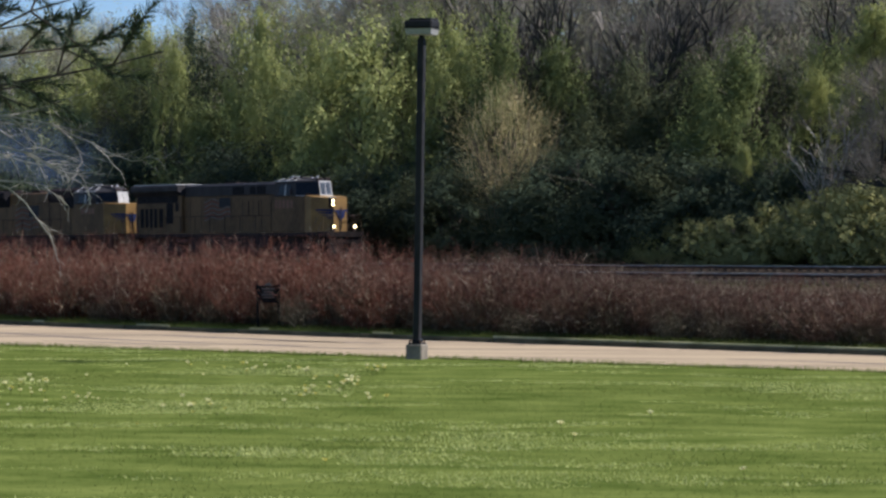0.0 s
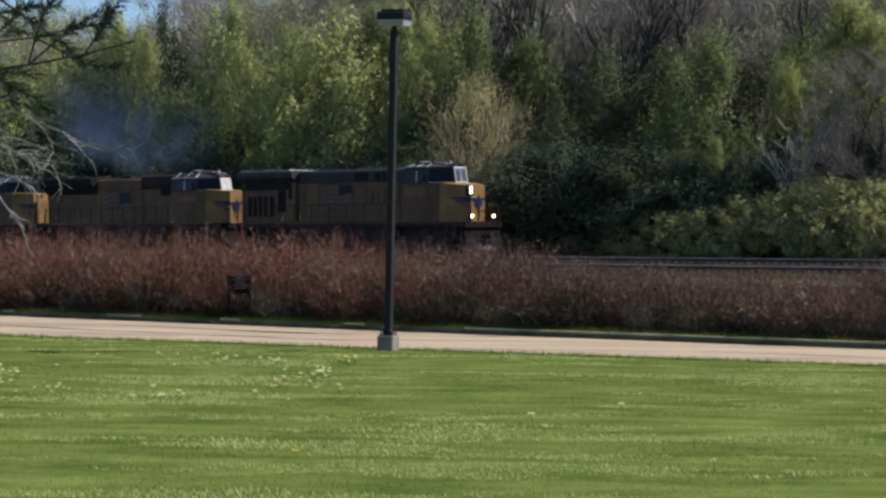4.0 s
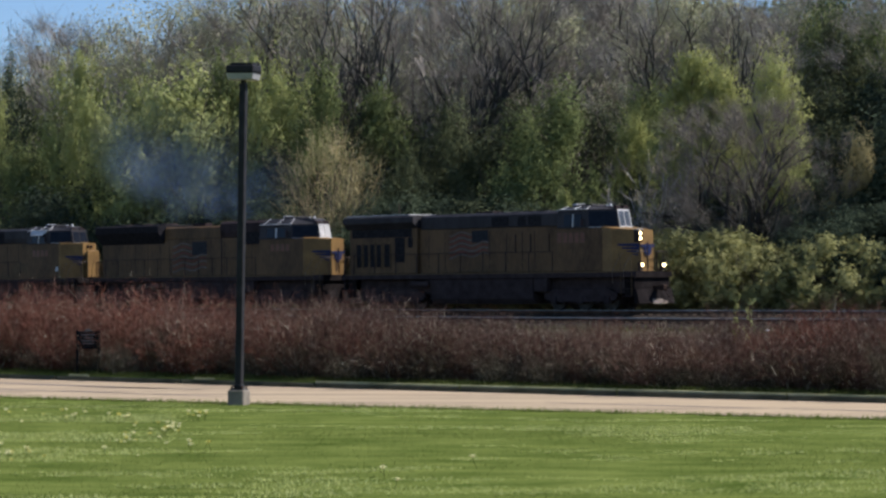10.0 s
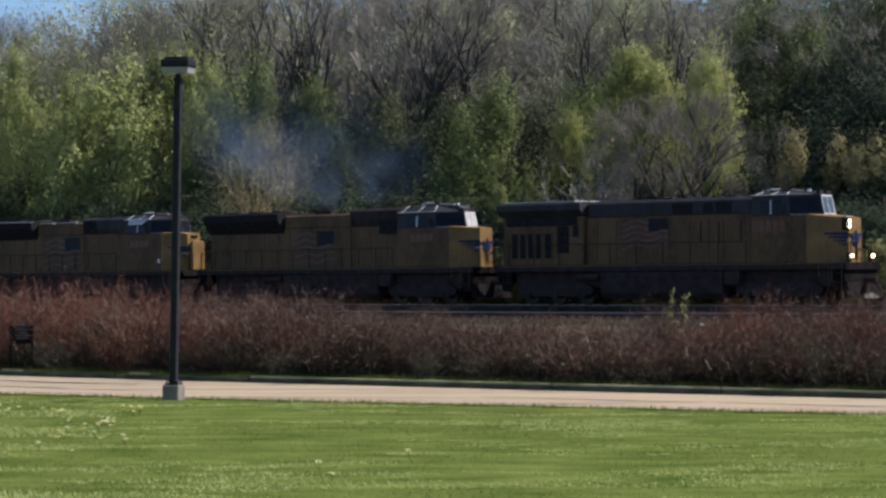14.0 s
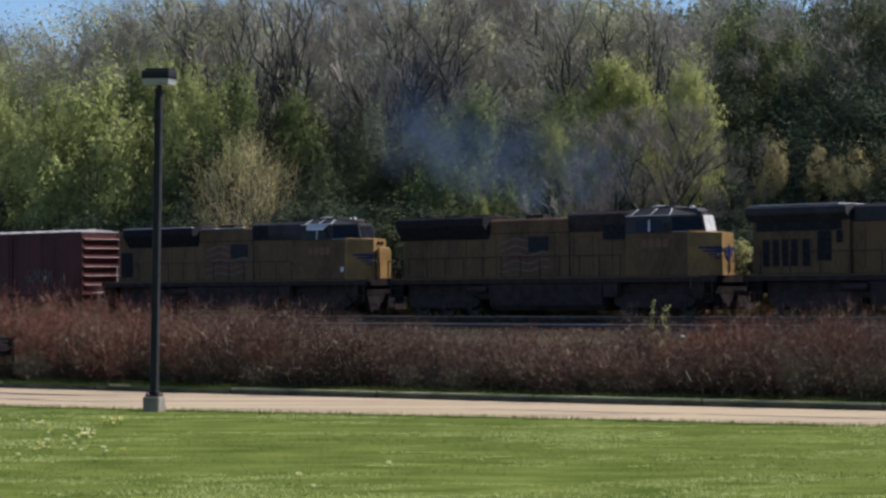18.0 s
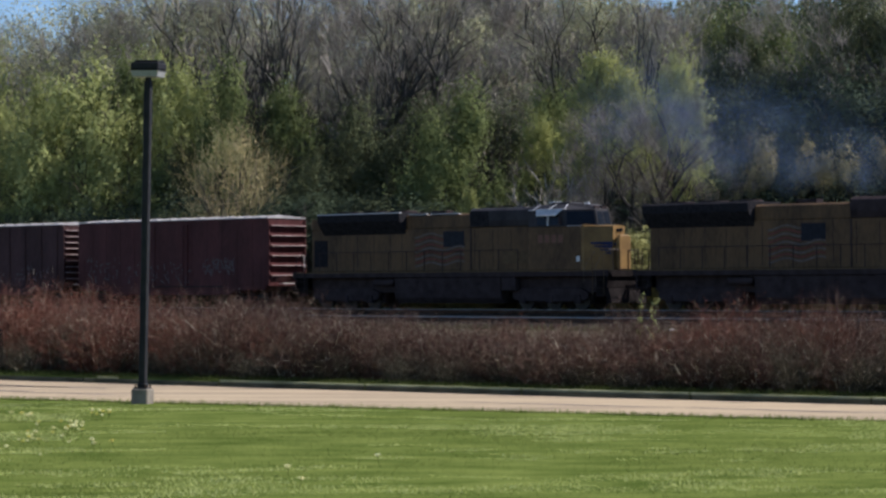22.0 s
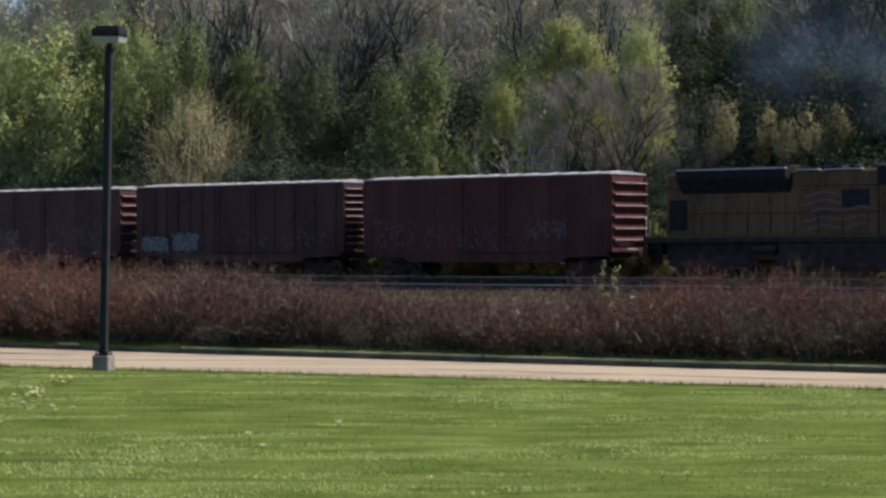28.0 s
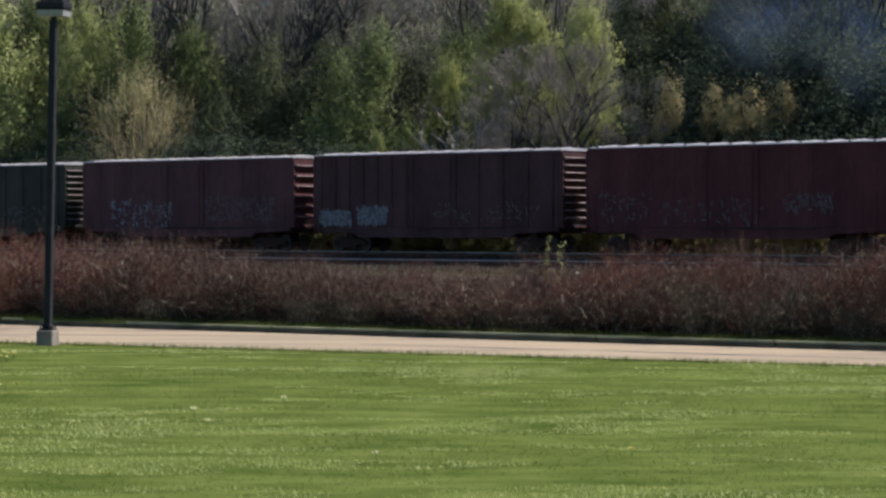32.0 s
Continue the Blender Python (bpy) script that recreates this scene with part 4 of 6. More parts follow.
def boxcar(paint, label, L, ribs, height, posts, marks, seed):
    """Steel boxcar: ribbed ends, sliding doors, corrugated pale roof, trucks, ladders and sprayed marks."""
    rng = random.Random(seed)
    t = thing("boxcar", label, "boxcar", "boxcars")
    a, b, hw = 0.8, L - 0.75, 1.47
    z0, z1 = 1.0, height
    part("body", Shape().box(-b, -a, -hw, hw, z0, z1), paint, t, bevel=0.015)
    for s in (-1, 1):
        y0, y1 = sorted((s * (hw - 0.05), s * (hw + 0.03)))
        part("side_sill", Shape().prism([(-a - 0.2, 1.0), (-a - 0.2, 0.82), (-a - 2.6, 0.72), (-a - 3.0, 0.5), (-b + 3.0, 0.5), (-b + 2.6, 0.72), (-b + 0.2, 0.82), (-b + 0.2, 1.0)], "y", y0, y1), paint, t)
        part("top_chord", Shape().box(-b, -a, min(s * hw, s * (hw + 0.035)), max(s * hw, s * (hw + 0.035)), z1 - 0.14, z1 - 0.002), paint, t)
        mid = -(a + b) / 2
        d = part("sliding_door", Shape().box(mid - 1.5, mid + 1.5, min(s * (hw + 0.012), s * (hw + 0.07)), max(s * (hw + 0.012), s * (hw + 0.07)), z0 + 0.02, z1 - 0.2), paint, t, "sliding door", bevel=0.012)
        for k in range(5):
            zz = z0 + 0.35 + 0.68 * k
            part("door_corrugation", Shape().box(mid - 1.4, mid + 1.4, min(s * (hw + 0.07), s * (hw + 0.09)), max(s * (hw + 0.07), s * (hw + 0.09)), zz, zz + 0.1), paint, d)
        for xx in (mid - 1.2, mid + 1.2):
            part("lock_rod", Shape().tube((xx, s * (hw + 0.105), z0), (xx, s * (hw + 0.105), z1 - 0.3), 0.02, n=6), paint, d)
        part("door_track", Shape().box(mid - 1.6, mid + 4.4, min(s * (hw + 0.01), s * (hw + 0.1)), max(s * (hw + 0.01), s * (hw + 0.1)), z0 - 0.06, z0 + 0.015), M_BLACK, t)
        if posts:
            n = 7
            for side in (0, 1):
                for k in range(n):
                    x = (-a - 0.5 - k * (mid - 1.6 + a + 0.5) / -(n - 1)) if side == 0 else (mid - 1.75 - k * (b + mid - 2.25) / (n - 1))
                    part("side_post", Shape().box(x - 0.05, x + 0.05, min(s * hw, s * (hw + 0.05)), max(s * hw, s * (hw + 0.05)), z0, z1 - 0.15), paint, t)
        else:
            x = -a - 1.2
            while x > -b + 0.5:
                if abs(x - mid) > 1.6:
                    part("panel_seam", Shape().box(x - 0.02, x + 0.02, min(s * hw, s * (hw + 0.012)), max(s * hw, s * (hw + 0.012)), z0, z1 - 0.15), paint, t)
                x -= 1.22
        for xx in (-a - 0.28, -b + 0.28):
            lad = part("ladder", Shape().tube((xx - 0.2, s * (hw + 0.07), 0.75), (xx - 0.2, s * (hw + 0.07), 2.6), 0.015, n=5).tube((xx + 0.2, s * (hw + 0.07), 0.75), (xx + 0.2, s * (hw + 0.07), 2.6), 0.015, n=5), paint, t)
            for k in range(5):
                part("rung", Shape().tube((xx - 0.2, s * (hw + 0.07), 0.85 + 0.4 * k), (xx + 0.2, s * (hw + 0.07), 0.85 + 0.4 * k), 0.013, n=5), paint, lad)
    # ends
    for e, x in ((1, -a), (-1, -b)):
        h = (z1 - 0.45 - z0) / ribs
        for k in range(ribs):
            zz = z0 + 0.25 + h * k
            d = 0.1 + h * 0.22
            r = Shape().prism([(x, zz), (x + e * d, zz + h * 0.58), (x + e * d, zz + h * 0.66), (x, zz + h * 0.8)], "y", -hw + 0.08, hw - 0.08)
            rib = part("end_rib", r, paint, t, "ribbed end panel")
            # a pale strip on each rib stands for sunlight along its crest
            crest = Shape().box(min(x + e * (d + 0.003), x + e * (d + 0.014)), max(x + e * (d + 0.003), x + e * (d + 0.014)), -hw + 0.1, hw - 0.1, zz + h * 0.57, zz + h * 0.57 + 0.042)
            part("rib_crest", crest, M_RIB, rib, "pale strip for the sunlit rib crest")
        part("corner_post", Shape().box(min(x, x + e * 0.1), max(x, x + e * 0.1), -hw, -hw + 0.08, z0, z1 - 0.1), paint, t)
        part("corner_post", Shape().box(min(x, x + e * 0.1), max(x, x + e * 0.1), hw - 0.08, hw, z0, z1 - 0.1), paint, t)
        part("brake_platform", Shape().box(min(x + e * 0.1, x + e * 0.45), max(x + e * 0.1, x + e * 0.45), -0.7, 0.2, 1.12, 1.16), M_PALE, t, "pale end platform")
        part("end_grab", Shape().rod([(x + e * 0.3, hw - 0.35, 1.2), (x + e * 0.3, hw - 0.35, 2.6), (x + e * 0.22, hw - 0.35, 2.65)], 0.02), M_PALE, t)
        coupler(t, 0.0 if e == 1 else -L, e)
    # roof
    roof = Shape().prism([(-hw - 0.04, z1), (hw + 0.04, z1), (hw + 0.04, z1 + 0.05), (0, z1 + 0.17), (-hw - 0.04, z1 + 0.05)], "x", -b - 0.05, -a + 0.05)
    rf = part("roof", roof, M_ROOF, t, "pale galvanised roof")
    x = -a - 0.6
    while x > -b:
        part("roof_rib", Shape().prism([(-hw, z1 + 0.052), (0, z1 + 0.172), (hw, z1 + 0.052), (hw, z1 + 0.1), (0, z1 + 0.215), (-hw, z1 + 0.1)], "x", x - 0.06, x + 0.06), M_ROOF, rf)
        x -= 1.22
    part("centre_sill", Shape().box(-L + 0.6, -0.6, -0.35, 0.35, 0.7, 0.998), M_RUST, t)
    part("brake_cylinder", Shape().tube((-7.2, -0.7, 0.75), (-6.2, -0.7, 0.75), 0.2, n=10), M_BLACK, t)
    car_truck(t, -a - 2.0)
    car_truck(t, -b + 2.0)
    # sprayed marks: broken pale strokes that cannot be read
    for x0, x1, lo, hi, mat, dens in marks:
        if dens > 30:
            rim = []
            for i in range(22):
                a_ = 6.2832 * i / 22
                bump_ = 1 + 0.16 * noise.noise((i * 0.9, seed, x0))
                cx_, cz_ = math.cos(a_), math.sin(a_)
                sq = 1 / max(abs(cx_), abs(cz_)) ** 0.8
                rim.append((-(x0 + x1) / 2 + (x1 - x0) / 2 * cx_ * sq * 0.9 * bump_, (lo + hi) / 2 + (hi - lo) / 2 * cz_ * sq * 0.95 * bump_))
            part("spray_patch", Shape().prism(rim, "y", -hw - 0.064, -hw - 0.051), M_PATCH, t, "pale blue-grey sprayed patch")
        vs, fs = [], []
        for k in range(int(dens * (x1 - x0))):
            u, v = rng.uniform(x0, x1), rng.uniform(lo, hi)
            ang = rng.choice((1.57, 1.3, 1.8, 0.2, 2.6)) + rng.uniform(-0.2, 0.2)
            ln, wd = rng.uniform(0.12, 0.4), rng.uniform(0.03, 0.09)
            dx, dz = math.cos(ang) * ln / 2, math.sin(ang) * ln / 2
            nx, nz = -math.sin(ang) * wd / 2, math.cos(ang) * wd / 2
            m = len(vs)
            yy = (-hw - 0.068 if posts else -hw - 0.014) if abs(u + mid) > 1.52 else -hw - 0.0945
            vs += [(-u + dx + nx, yy, v + dz + nz), (-u - dx + nx, yy, v - dz + nz), (-u - dx - nx, yy, v - dz - nz), (-u + dx - nx, yy, v + dz - nz)]
            fs.append((m, m + 1, m + 2, m + 3))
        tagged(part("spray_paint", quick_mesh("spray_paint", vs, fs), mat, t, "unreadable pale sprayed strokes"), kind="stuff")
    return t


M_ROOF = surface("galvanised_roof", (0.3, 0.28, 0.27), (0.5, 0.47, 0.45), 0.5, 0.2, scale=2, fine=20)
M_RIB = surface("sunlit_rib_crest", (0.25, 0.18, 0.17), (0.48, 0.39, 0.37), 0.6, scale=2, fine=12, spec=0.2)
M_RED = surface("boxcar_red", (0.052, 0.017, 0.016), (0.105, 0.035, 0.033), 0.6, scale=0.8, fine=9, stretch=(1, 1, 0.3), bump=0.03, spec=0.12)
M_BROWN = surface("boxcar_oxide", (0.042, 0.021, 0.02), (0.09, 0.045, 0.043), 0.65, scale=0.8, fine=9, stretch=(1, 1, 0.3), bump=0.03, spec=0.12)
M_ROSE = surface("boxcar_faded_red", (0.058, 0.025, 0.025), (0.116, 0.05, 0.049), 0.6, scale=0.8, fine=9, stretch=(1, 1, 0.3), bump=0.03, spec=0.12)
M_DKGREEN = surface("boxcar_dark_green", (0.025, 0.028, 0.02), (0.06, 0.06, 0.042), 0.65, scale=0.8, fine=9, stretch=(1, 1, 0.3), bump=0.03, spec=0.12)
M_SPRAY = surface("faded_spray", (0.06, 0.043, 0.043), (0.115, 0.09, 0.088), 0.7)
M_PATCH = surface("sprayed_patch", (0.05, 0.051, 0.056), (0.115, 0.12, 0.13), 0.7, scale=2.5, fine=14)
M_SPRAYB = surface("pale_spray", (0.12, 0.122, 0.125), (0.22, 0.222, 0.225), 0.7)

TRAIN = [
    (ge_locomotive(), -0.5),
    (emd_locomotive(True), 21.8),
    (emd_locomotive(False), 44.2),
    (boxcar(M_RED, "dark red steel boxcar with ribbed ends and pale roof", 17.35, 6, 4.76, False, ((3.5, 6.0, 1.7, 2.5, M_SPRAY, 26), (7.0, 12.5, 1.2, 2.4, M_SPRAY, 9), (13.0, 16.0, 1.3, 2.7, M_SPRAY, 12)), 5), 67.5),
    (boxcar(M_BROWN, "brown oxide boxcar with close end ribs and sprayed marks", 17.35, 9, 4.72, True, ((11.6, 13.6, 1.1, 2.1, M_SPRAYB, 45), (14.0, 16.2, 1.1, 1.9, M_SPRAYB, 40), (2.0, 8.6, 1.3, 2.2, M_SPRAY, 8)), 6), 84.85),
    (boxcar(M_ROSE, "faded red boxcar with sprayed marks along its side", 17.5, 6, 4.68, False, ((2.0, 7.2, 1.4, 2.7, M_SPRAY, 26), (9.5, 14.6, 1.0, 2.5, M_SPRAYB, 22)), 7), 102.2),
    (boxcar(M_DKGREEN, "dark green boxcar with pale sprayed marks", 17.5, 9, 4.6, True, ((2.0, 8.0, 1.2, 2.3, M_SPRAY, 15),), 8), 119.8),
]


# ---- plants ----
def stem_mesh(name, segs, sides=3):
    """One mesh of tapered stems from (a, b, r0, r1)."""
    vs, fs = [], []
    ring = [(math.cos(6.28319 * i / sides), math.sin(6.28319 * i / sides)) for i in range(sides)]
    for a, b, r0, r1 in segs:
        d = (b - a).normalized()
        s = d.orthogonal().normalized()
        w = d.cross(s)
        n = len(vs)
        vs += [a + (s * c + w * k) * r0 for c, k in ring] + [b + (s * c + w * k) * r1 for c, k in ring]
        fs += [(n + i, n + (i + 1) % sides, n + sides + (i + 1) % sides, n + sides + i) for i in range(sides)]
    return quick_mesh(name, vs, fs)


def rand_unit(rng):
    while True:
        v = Vector((rng.uniform(-1, 1), rng.uniform(-1, 1), rng.uniform(-1, 1)))
        if 0.05 < v.length < 1:
            return v.normalized()


def grow(rng, height, levels, spread, lift, trunk_r, splits, bare_to=0.3, trunks=1, lean=0.12, keep=0.62):
    """A branching skeleton: lists of thick and thin segments and the tips."""
    thick, thin, tips = [], [], []

    def branch(p, d, length, r, level):
        n = 3 if level < levels else 2
        q = p
        for k in range(n):
            d = (d + rand_unit(rng) * 0.22 + Vector((0, 0, lift * 0.12))).normalized()
            e = q + d * (length / n)
            ra, rb = r * (1 - 0.6 * k / n), r * (1 - 0.6 * (k + 1) / n)
            (thick if level < 2 else thin).append((q, e, ra, rb))
            if level < levels and (level > 0 or (k + 1) / n > bare_to):
                for _ in range(splits):
                    side = rand_unit(rng)
                    side = (side - d * side.dot(d)).normalized()
                    nd = (d * (1 - spread) + side * spread + Vector((0, 0, lift * 0.35))).normalized()
                    branch(e, nd, length * rng.uniform(0.42, 0.68), rb * keep, level + 1)
            if level >= levels - 1:
                tips.append((e, level))
            q = e

    for k in range(trunks):
        d = Vector((rng.uniform(-lean, lean), rng.uniform(-lean, lean), 1)) if trunks == 1 else Vector((rng.uniform(-0.45, 0.45), rng.uniform(-0.45, 0.45), 1))
        branch(Vector((rng.uniform(-0.3, 0.3) * (trunks > 1), rng.uniform(-0.3, 0.3) * (trunks > 1), -0.2)), d.normalized(), height * 0.62, trunk_r, 0)
    top = max(e.z for _, e, _, _ in thin + thick)
    k = height / top
    f = lambda s: [(a * k, b * k, r0, r1) for a, b, r0, r1 in s]
    return f(thick), f(thin), [(e * k, lv) for e, lv in tips]


def leaf_mesh(name, rng, tips, per_tip, radius, size, flat=1.0):
    """A crown of many small leaf faces in clumps about the tips."""
    vs, fs = [], []
    for e, _ in tips:
        clump = rng.uniform(0.55, 1.3)
        for _ in range(max(1, int(per_tip * rng.uniform(0.4, 1.6)))):
            c = e + Vector((rng.gauss(0, 1), rng.gauss(0, 1), rng.gauss(0, 1) * flat)) * radius * clump * 0.6
            a = rand_unit(rng)
            b = a.orthogonal().normalized()
            b = (b * math.cos(3 * rng.random()) + a.cross(b) * math.sin(3 * rng.random())).normalized()
            s = size * rng.uniform(0.6, 1.5)
            n = len(vs)
            vs += [c - a * s, c + b * s * 0.55, c + a * s, c - b * s * 0.55]
            fs.append((n, n + 1, n + 2, n + 3))
    return quick_mesh(name, vs, fs)


def ribbon_mesh(name, rng, segs):
    """Thin stems as narrow tapered blades turned at random."""
    vs, fs = [], []
    for a, b, r0, r1 in segs:
        d = (b - a).normalized()
        s = d.orthogonal().normalized()
        w = d.cross(s)
        k = rng.random() * 3.1416
        s = s * math.cos(k) + w * math.sin(k)
        n = len(vs)
        vs += [a - s * r0, a + s * r0, b + s * r1, b - s * r1]
        fs.append((n, n + 1, n + 2, n + 3))
    return quick_mesh(name, vs, fs)


PLANTS = {}


def set_out(ob, m):
    """A copy of a thing at a pose that holds its own scale."""
    return copy_thing(ob, m @ Matrix.Diagonal([1 / k for k in ob.scale] + [1]))


def plant(kind, azimuth, behind, top, wide=1.0, turn=None, rng=random.Random(5)):
    """Sets a plant of a kind in a direction, its top at the given elevation in degrees."""
    p = bearing(azimuth, behind)
    dist = math.hypot(p.x, p.y)
    h = EYE.z + math.tan(radians(top)) * dist - p.z
    entry = next((e for e in PLANTS[kind] if not e[2]), None) or rng.choice(PLANTS[kind])
    k = h / entry[1]
    m = Matrix.Translation(p) @ pose(0, 0, 0, 0, 0, rng.uniform(0, 360) if turn is None else turn) @ Matrix.Diagonal((k * wide, k * wide, k, 1))
    if entry[2]:
        return set_out(entry[0], m)
    entry[0].matrix_basis, entry[2] = m, True
    return entry[0]


W = "trees of the wooded bank"


def crown_mesh(name, rng, height, wide, low, clumps, per, size, plume=0.25, up=0.0, lump=0.075, flare=0.0):
    """Lobes of small leaves over an uneven crown that reaches from low to the top, with upswept leafy sprays between."""
    vs, fs, ns = [], [], []
    mid, tall = height * (1 + low) / 2, height * (1 - low) / 2
    rise = Vector((0, 0, 1))
    for k in range(clumps):
        u = rand_unit(rng)
        r = rng.uniform(0.5, 0.95)
        bulge = 1.0 - 0.45 * max(0, u.z) ** 2 * (1 + up)
        c = Vector((u.x * wide * r * bulge, u.y * wide * r * bulge, mid + u.z * tall * (0.35 + 0.6 * r)))
        c.x *= 1 + flare * (c.z / height - 0.6)
        c.y *= 1 + flare * (c.z / height - 0.6)
        big = height * lump * rng.uniform(0.7, 1.7)
        axis = (u * 0.6 + rise * 0.75).normalized()
        bumps = [rand_unit(rng) for _ in range(7)]
        for _ in range(int(per * rng.uniform(0.75, 1.25))):
            if rng.random() < plume:
                v = bumps[rng.randrange(7)]
                d = (axis * 0.8 + v * 0.7).normalized()
                p = c + d * big * rng.uniform(0.5, 1.75) + Vector((rng.gauss(0, 1), rng.gauss(0, 1), rng.gauss(0, 1))) * big * 0.13
                v = (d * 0.5 + v * 0.6 + rand_unit(rng) * 0.5).normalized()
            else:
                v = rand_unit(rng)
                near = max(v.dot(b) for b in bumps)
                reach = big * (0.45 + 0.62 * max(0, near) ** 2) * rng.uniform(0.72, 1.08)
                p = c + Vector((v.x, v.y, v.z * 0.85)) * reach
            out = (v * 0.8 + axis * 0.35 + rise * 0.1).normalized()
            face = (out + rand_unit(rng) * 0.55).normalized()
            q = face.orthogonal().normalized()
            w = face.cross(q)
            t = rng.random() * 6.2832
            q, w = q * math.cos(t) + w * math.sin(t), w * math.cos(t) - q * math.sin(t)
            s = size * rng.uniform(0.6, 1.4)
            n = len(vs)
            vs += [p - q * s, p + q * s * 0.7 - w * s * 0.7, p + q * s * 0.7 + w * s * 0.7]
            if (vs[n + 1] - vs[n]).cross(vs[n + 2] - vs[n]).dot(out) < 0:
                vs[n + 1], vs[n + 2] = vs[n + 2], vs[n + 1]
            fs.append((n, n + 1, n + 2))
            ns += [(out * 0.75 + face * 0.35).normalized()] * 3
    zs = sorted(v.z for v in vs)
    k = height / zs[int(len(zs) * 0.995)]
    me = quick_mesh(name, [Vector((v.x, v.y, v.z * k)) for v in vs], fs)
    me.polygons.foreach_set("use_smooth", [True] * len(fs))
    me.normals_split_custom_set_from_vertices(ns)
    return me


def haze_mesh(name, rng, tips, per, radius, size):
    """First leaves spread thinly about the ends of the branches."""
    vs, fs = [], []
    for e, _ in tips:
        for _ in range(int(per * rng.uniform(0.3, 1.9))):
            p = e + Vector((rng.gauss(0, 1), rng.gauss(0, 1), rng.gauss(0, 0.8))) * radius
            face = (rand_unit(rng) + Vector((0.3, 0, 0.5))).normalized()
            q = face.orthogonal().normalized()
            w = face.cross(q)
            s = size * rng.uniform(0.6, 1.4)
            n = len(vs)
            vs += [p - q * s, p + q * s * 0.7 + w * s * 0.7, p + q * s * 0.7 - w * s * 0.7]
            fs.append((n, n + 1, n + 2))
    return quick_mesh(name, vs, fs)


def fan_mesh(name, rng, height, wide, low, clumps, per, length, r, flare=0.0):
    """Sprays of fine bare twigs that fan upwards over the crown."""
    segs = []
    mid, tall = height * (1 + low) / 2, height * (1 - low) / 2
    for k in range(clumps):
        u = rand_unit(rng)
        k = rng.uniform(0.4, 0.95)
        c = Vector((u.x * wide * k, u.y * wide * k, mid + u.z * tall * (0.3 + 0.6 * k)))
        c.x *= 1 + flare * (c.z / height - 0.6)
        c.y *= 1 + flare * (c.z / height - 0.6)
        out = (Vector((u.x, u.y, 0)) * 0.7 + Vector((0, 0, 1))).normalized()
        for _ in range(int(per * rng.uniform(0.6, 1.4))):
            p = c + rand_unit(rng) * length * 0.6 * rng.random()
            d = (out + rand_unit(rng) * 0.75).normalized()
            e = p + d * length * rng.uniform(0.4, 1.0)
            segs.append((p, e, r, r * 0.45))
    return ribbon_mesh(name, rng, segs)


def tree_kind(kind, seeds, label, height, wide, low, trunk_r, leaf_mat, clumps, per, size, bark=None, twig=None, fans=0, fan_per=40, trunks=1, spread=0.55, lift=0.6, levels=2, name="tree", category="tree", group=W, plume=0.25, up=0.0, lean=0.12, bare_to=0.2, lump=0.075, keep=0.62, flare=0.0, fine_bark=None, fan_len=0.085):
    for seed in seeds:
        rng = random.Random(seed)
        thick, thin, tips = grow(rng, height * 0.95, levels, spread, lift, trunk_r, 2, bare_to, trunks, lean, keep)
        t = thing(name, label, category, group)
        part("trunk", stem_mesh("trunk", thick, 6), bark or M_BARK, t)
        tagged(part("branchwork", ribbon_mesh("branchwork", rng, [(p, q, max(r0, 0.0016 * height + 0.006), max(r1, 0.001 * height + 0.004)) for p, q, r0, r1 in thin]), fine_bark or bark or M_BARK, t), kind="stuff")
        if fans:
            tagged(part("twig_mass", fan_mesh("twig_mass", rng, height, wide, low, fans, fan_per, height * fan_len, 0.0004 * height + 0.003, flare), twig or M_TWIG, t, "fine bare twigs"), kind="stuff")
        if leaf_mat:
            me = crown_mesh("crown", rng, height, wide, low, clumps, per, size, plume, up, lump, flare) if clumps else haze_mesh("crown", rng, tips, per, height * 0.032, size)
            tagged(part("crown", me, leaf_mat, t), kind="stuff")
        PLANTS.setdefault(kind, []).append([t, height, False])


tree_kind("lime", (1, 2, 3), "leafing tree with fresh lime-green spring foliage", 10, 3.6, 0.02, 0.15, M_LIME, 74, 230, 0.088, lump=0.085)
tree_kind("green", (4, 5, 6), "leafing tree with mid-green spring foliage", 10, 3.1, 0.02, 0.15, M_GREEN, 66, 230, 0.085, up=0.5, lump=0.08, plume=0.4)
tree_kind("olive", (7, 8, 9), "shaded tree with sparse olive foliage", 10, 4.2, 0.0, 0.14, M_OLIVE, 74, 210, 0.088, lump=0.095)
tree_kind("yellow", (10, 11), "upright tree with bright yellow-green new leaves", 10, 1.75, 0.36, 0.1, M_YELLOW, 76, 210, 0.062, flare=0.3, plume=0.75, up=1.0, spread=0.35, lift=1.4, lump=0.06)
tree_kind("bare", (12, 13, 14, 41), "tall bare cottonwood with dark forked limbs and grey twigs", 18, 5.0, 0.4, 0.5, M_BUD, 0, 3.0, 0.07, bark=M_DARKBARK, keep=0.78, fans=40, fan_per=80, spread=0.44, lift=0.75, lean=0.2, levels=3, bare_to=0.3, fine_bark=M_TWIG)
tree_kind("budding", (42, 43, 44), "tall cottonwood in first olive bud", 18, 5.0, 0.36, 0.38, M_BUD, 74, 105, 0.08, lump=0.062, plume=0.3, bark=M_DARKBARK, keep=0.8, fans=30, fan_per=80, spread=0.46, lift=0.7, lean=0.2, levels=3, bare_to=0.3, fine_bark=M_TWIG)
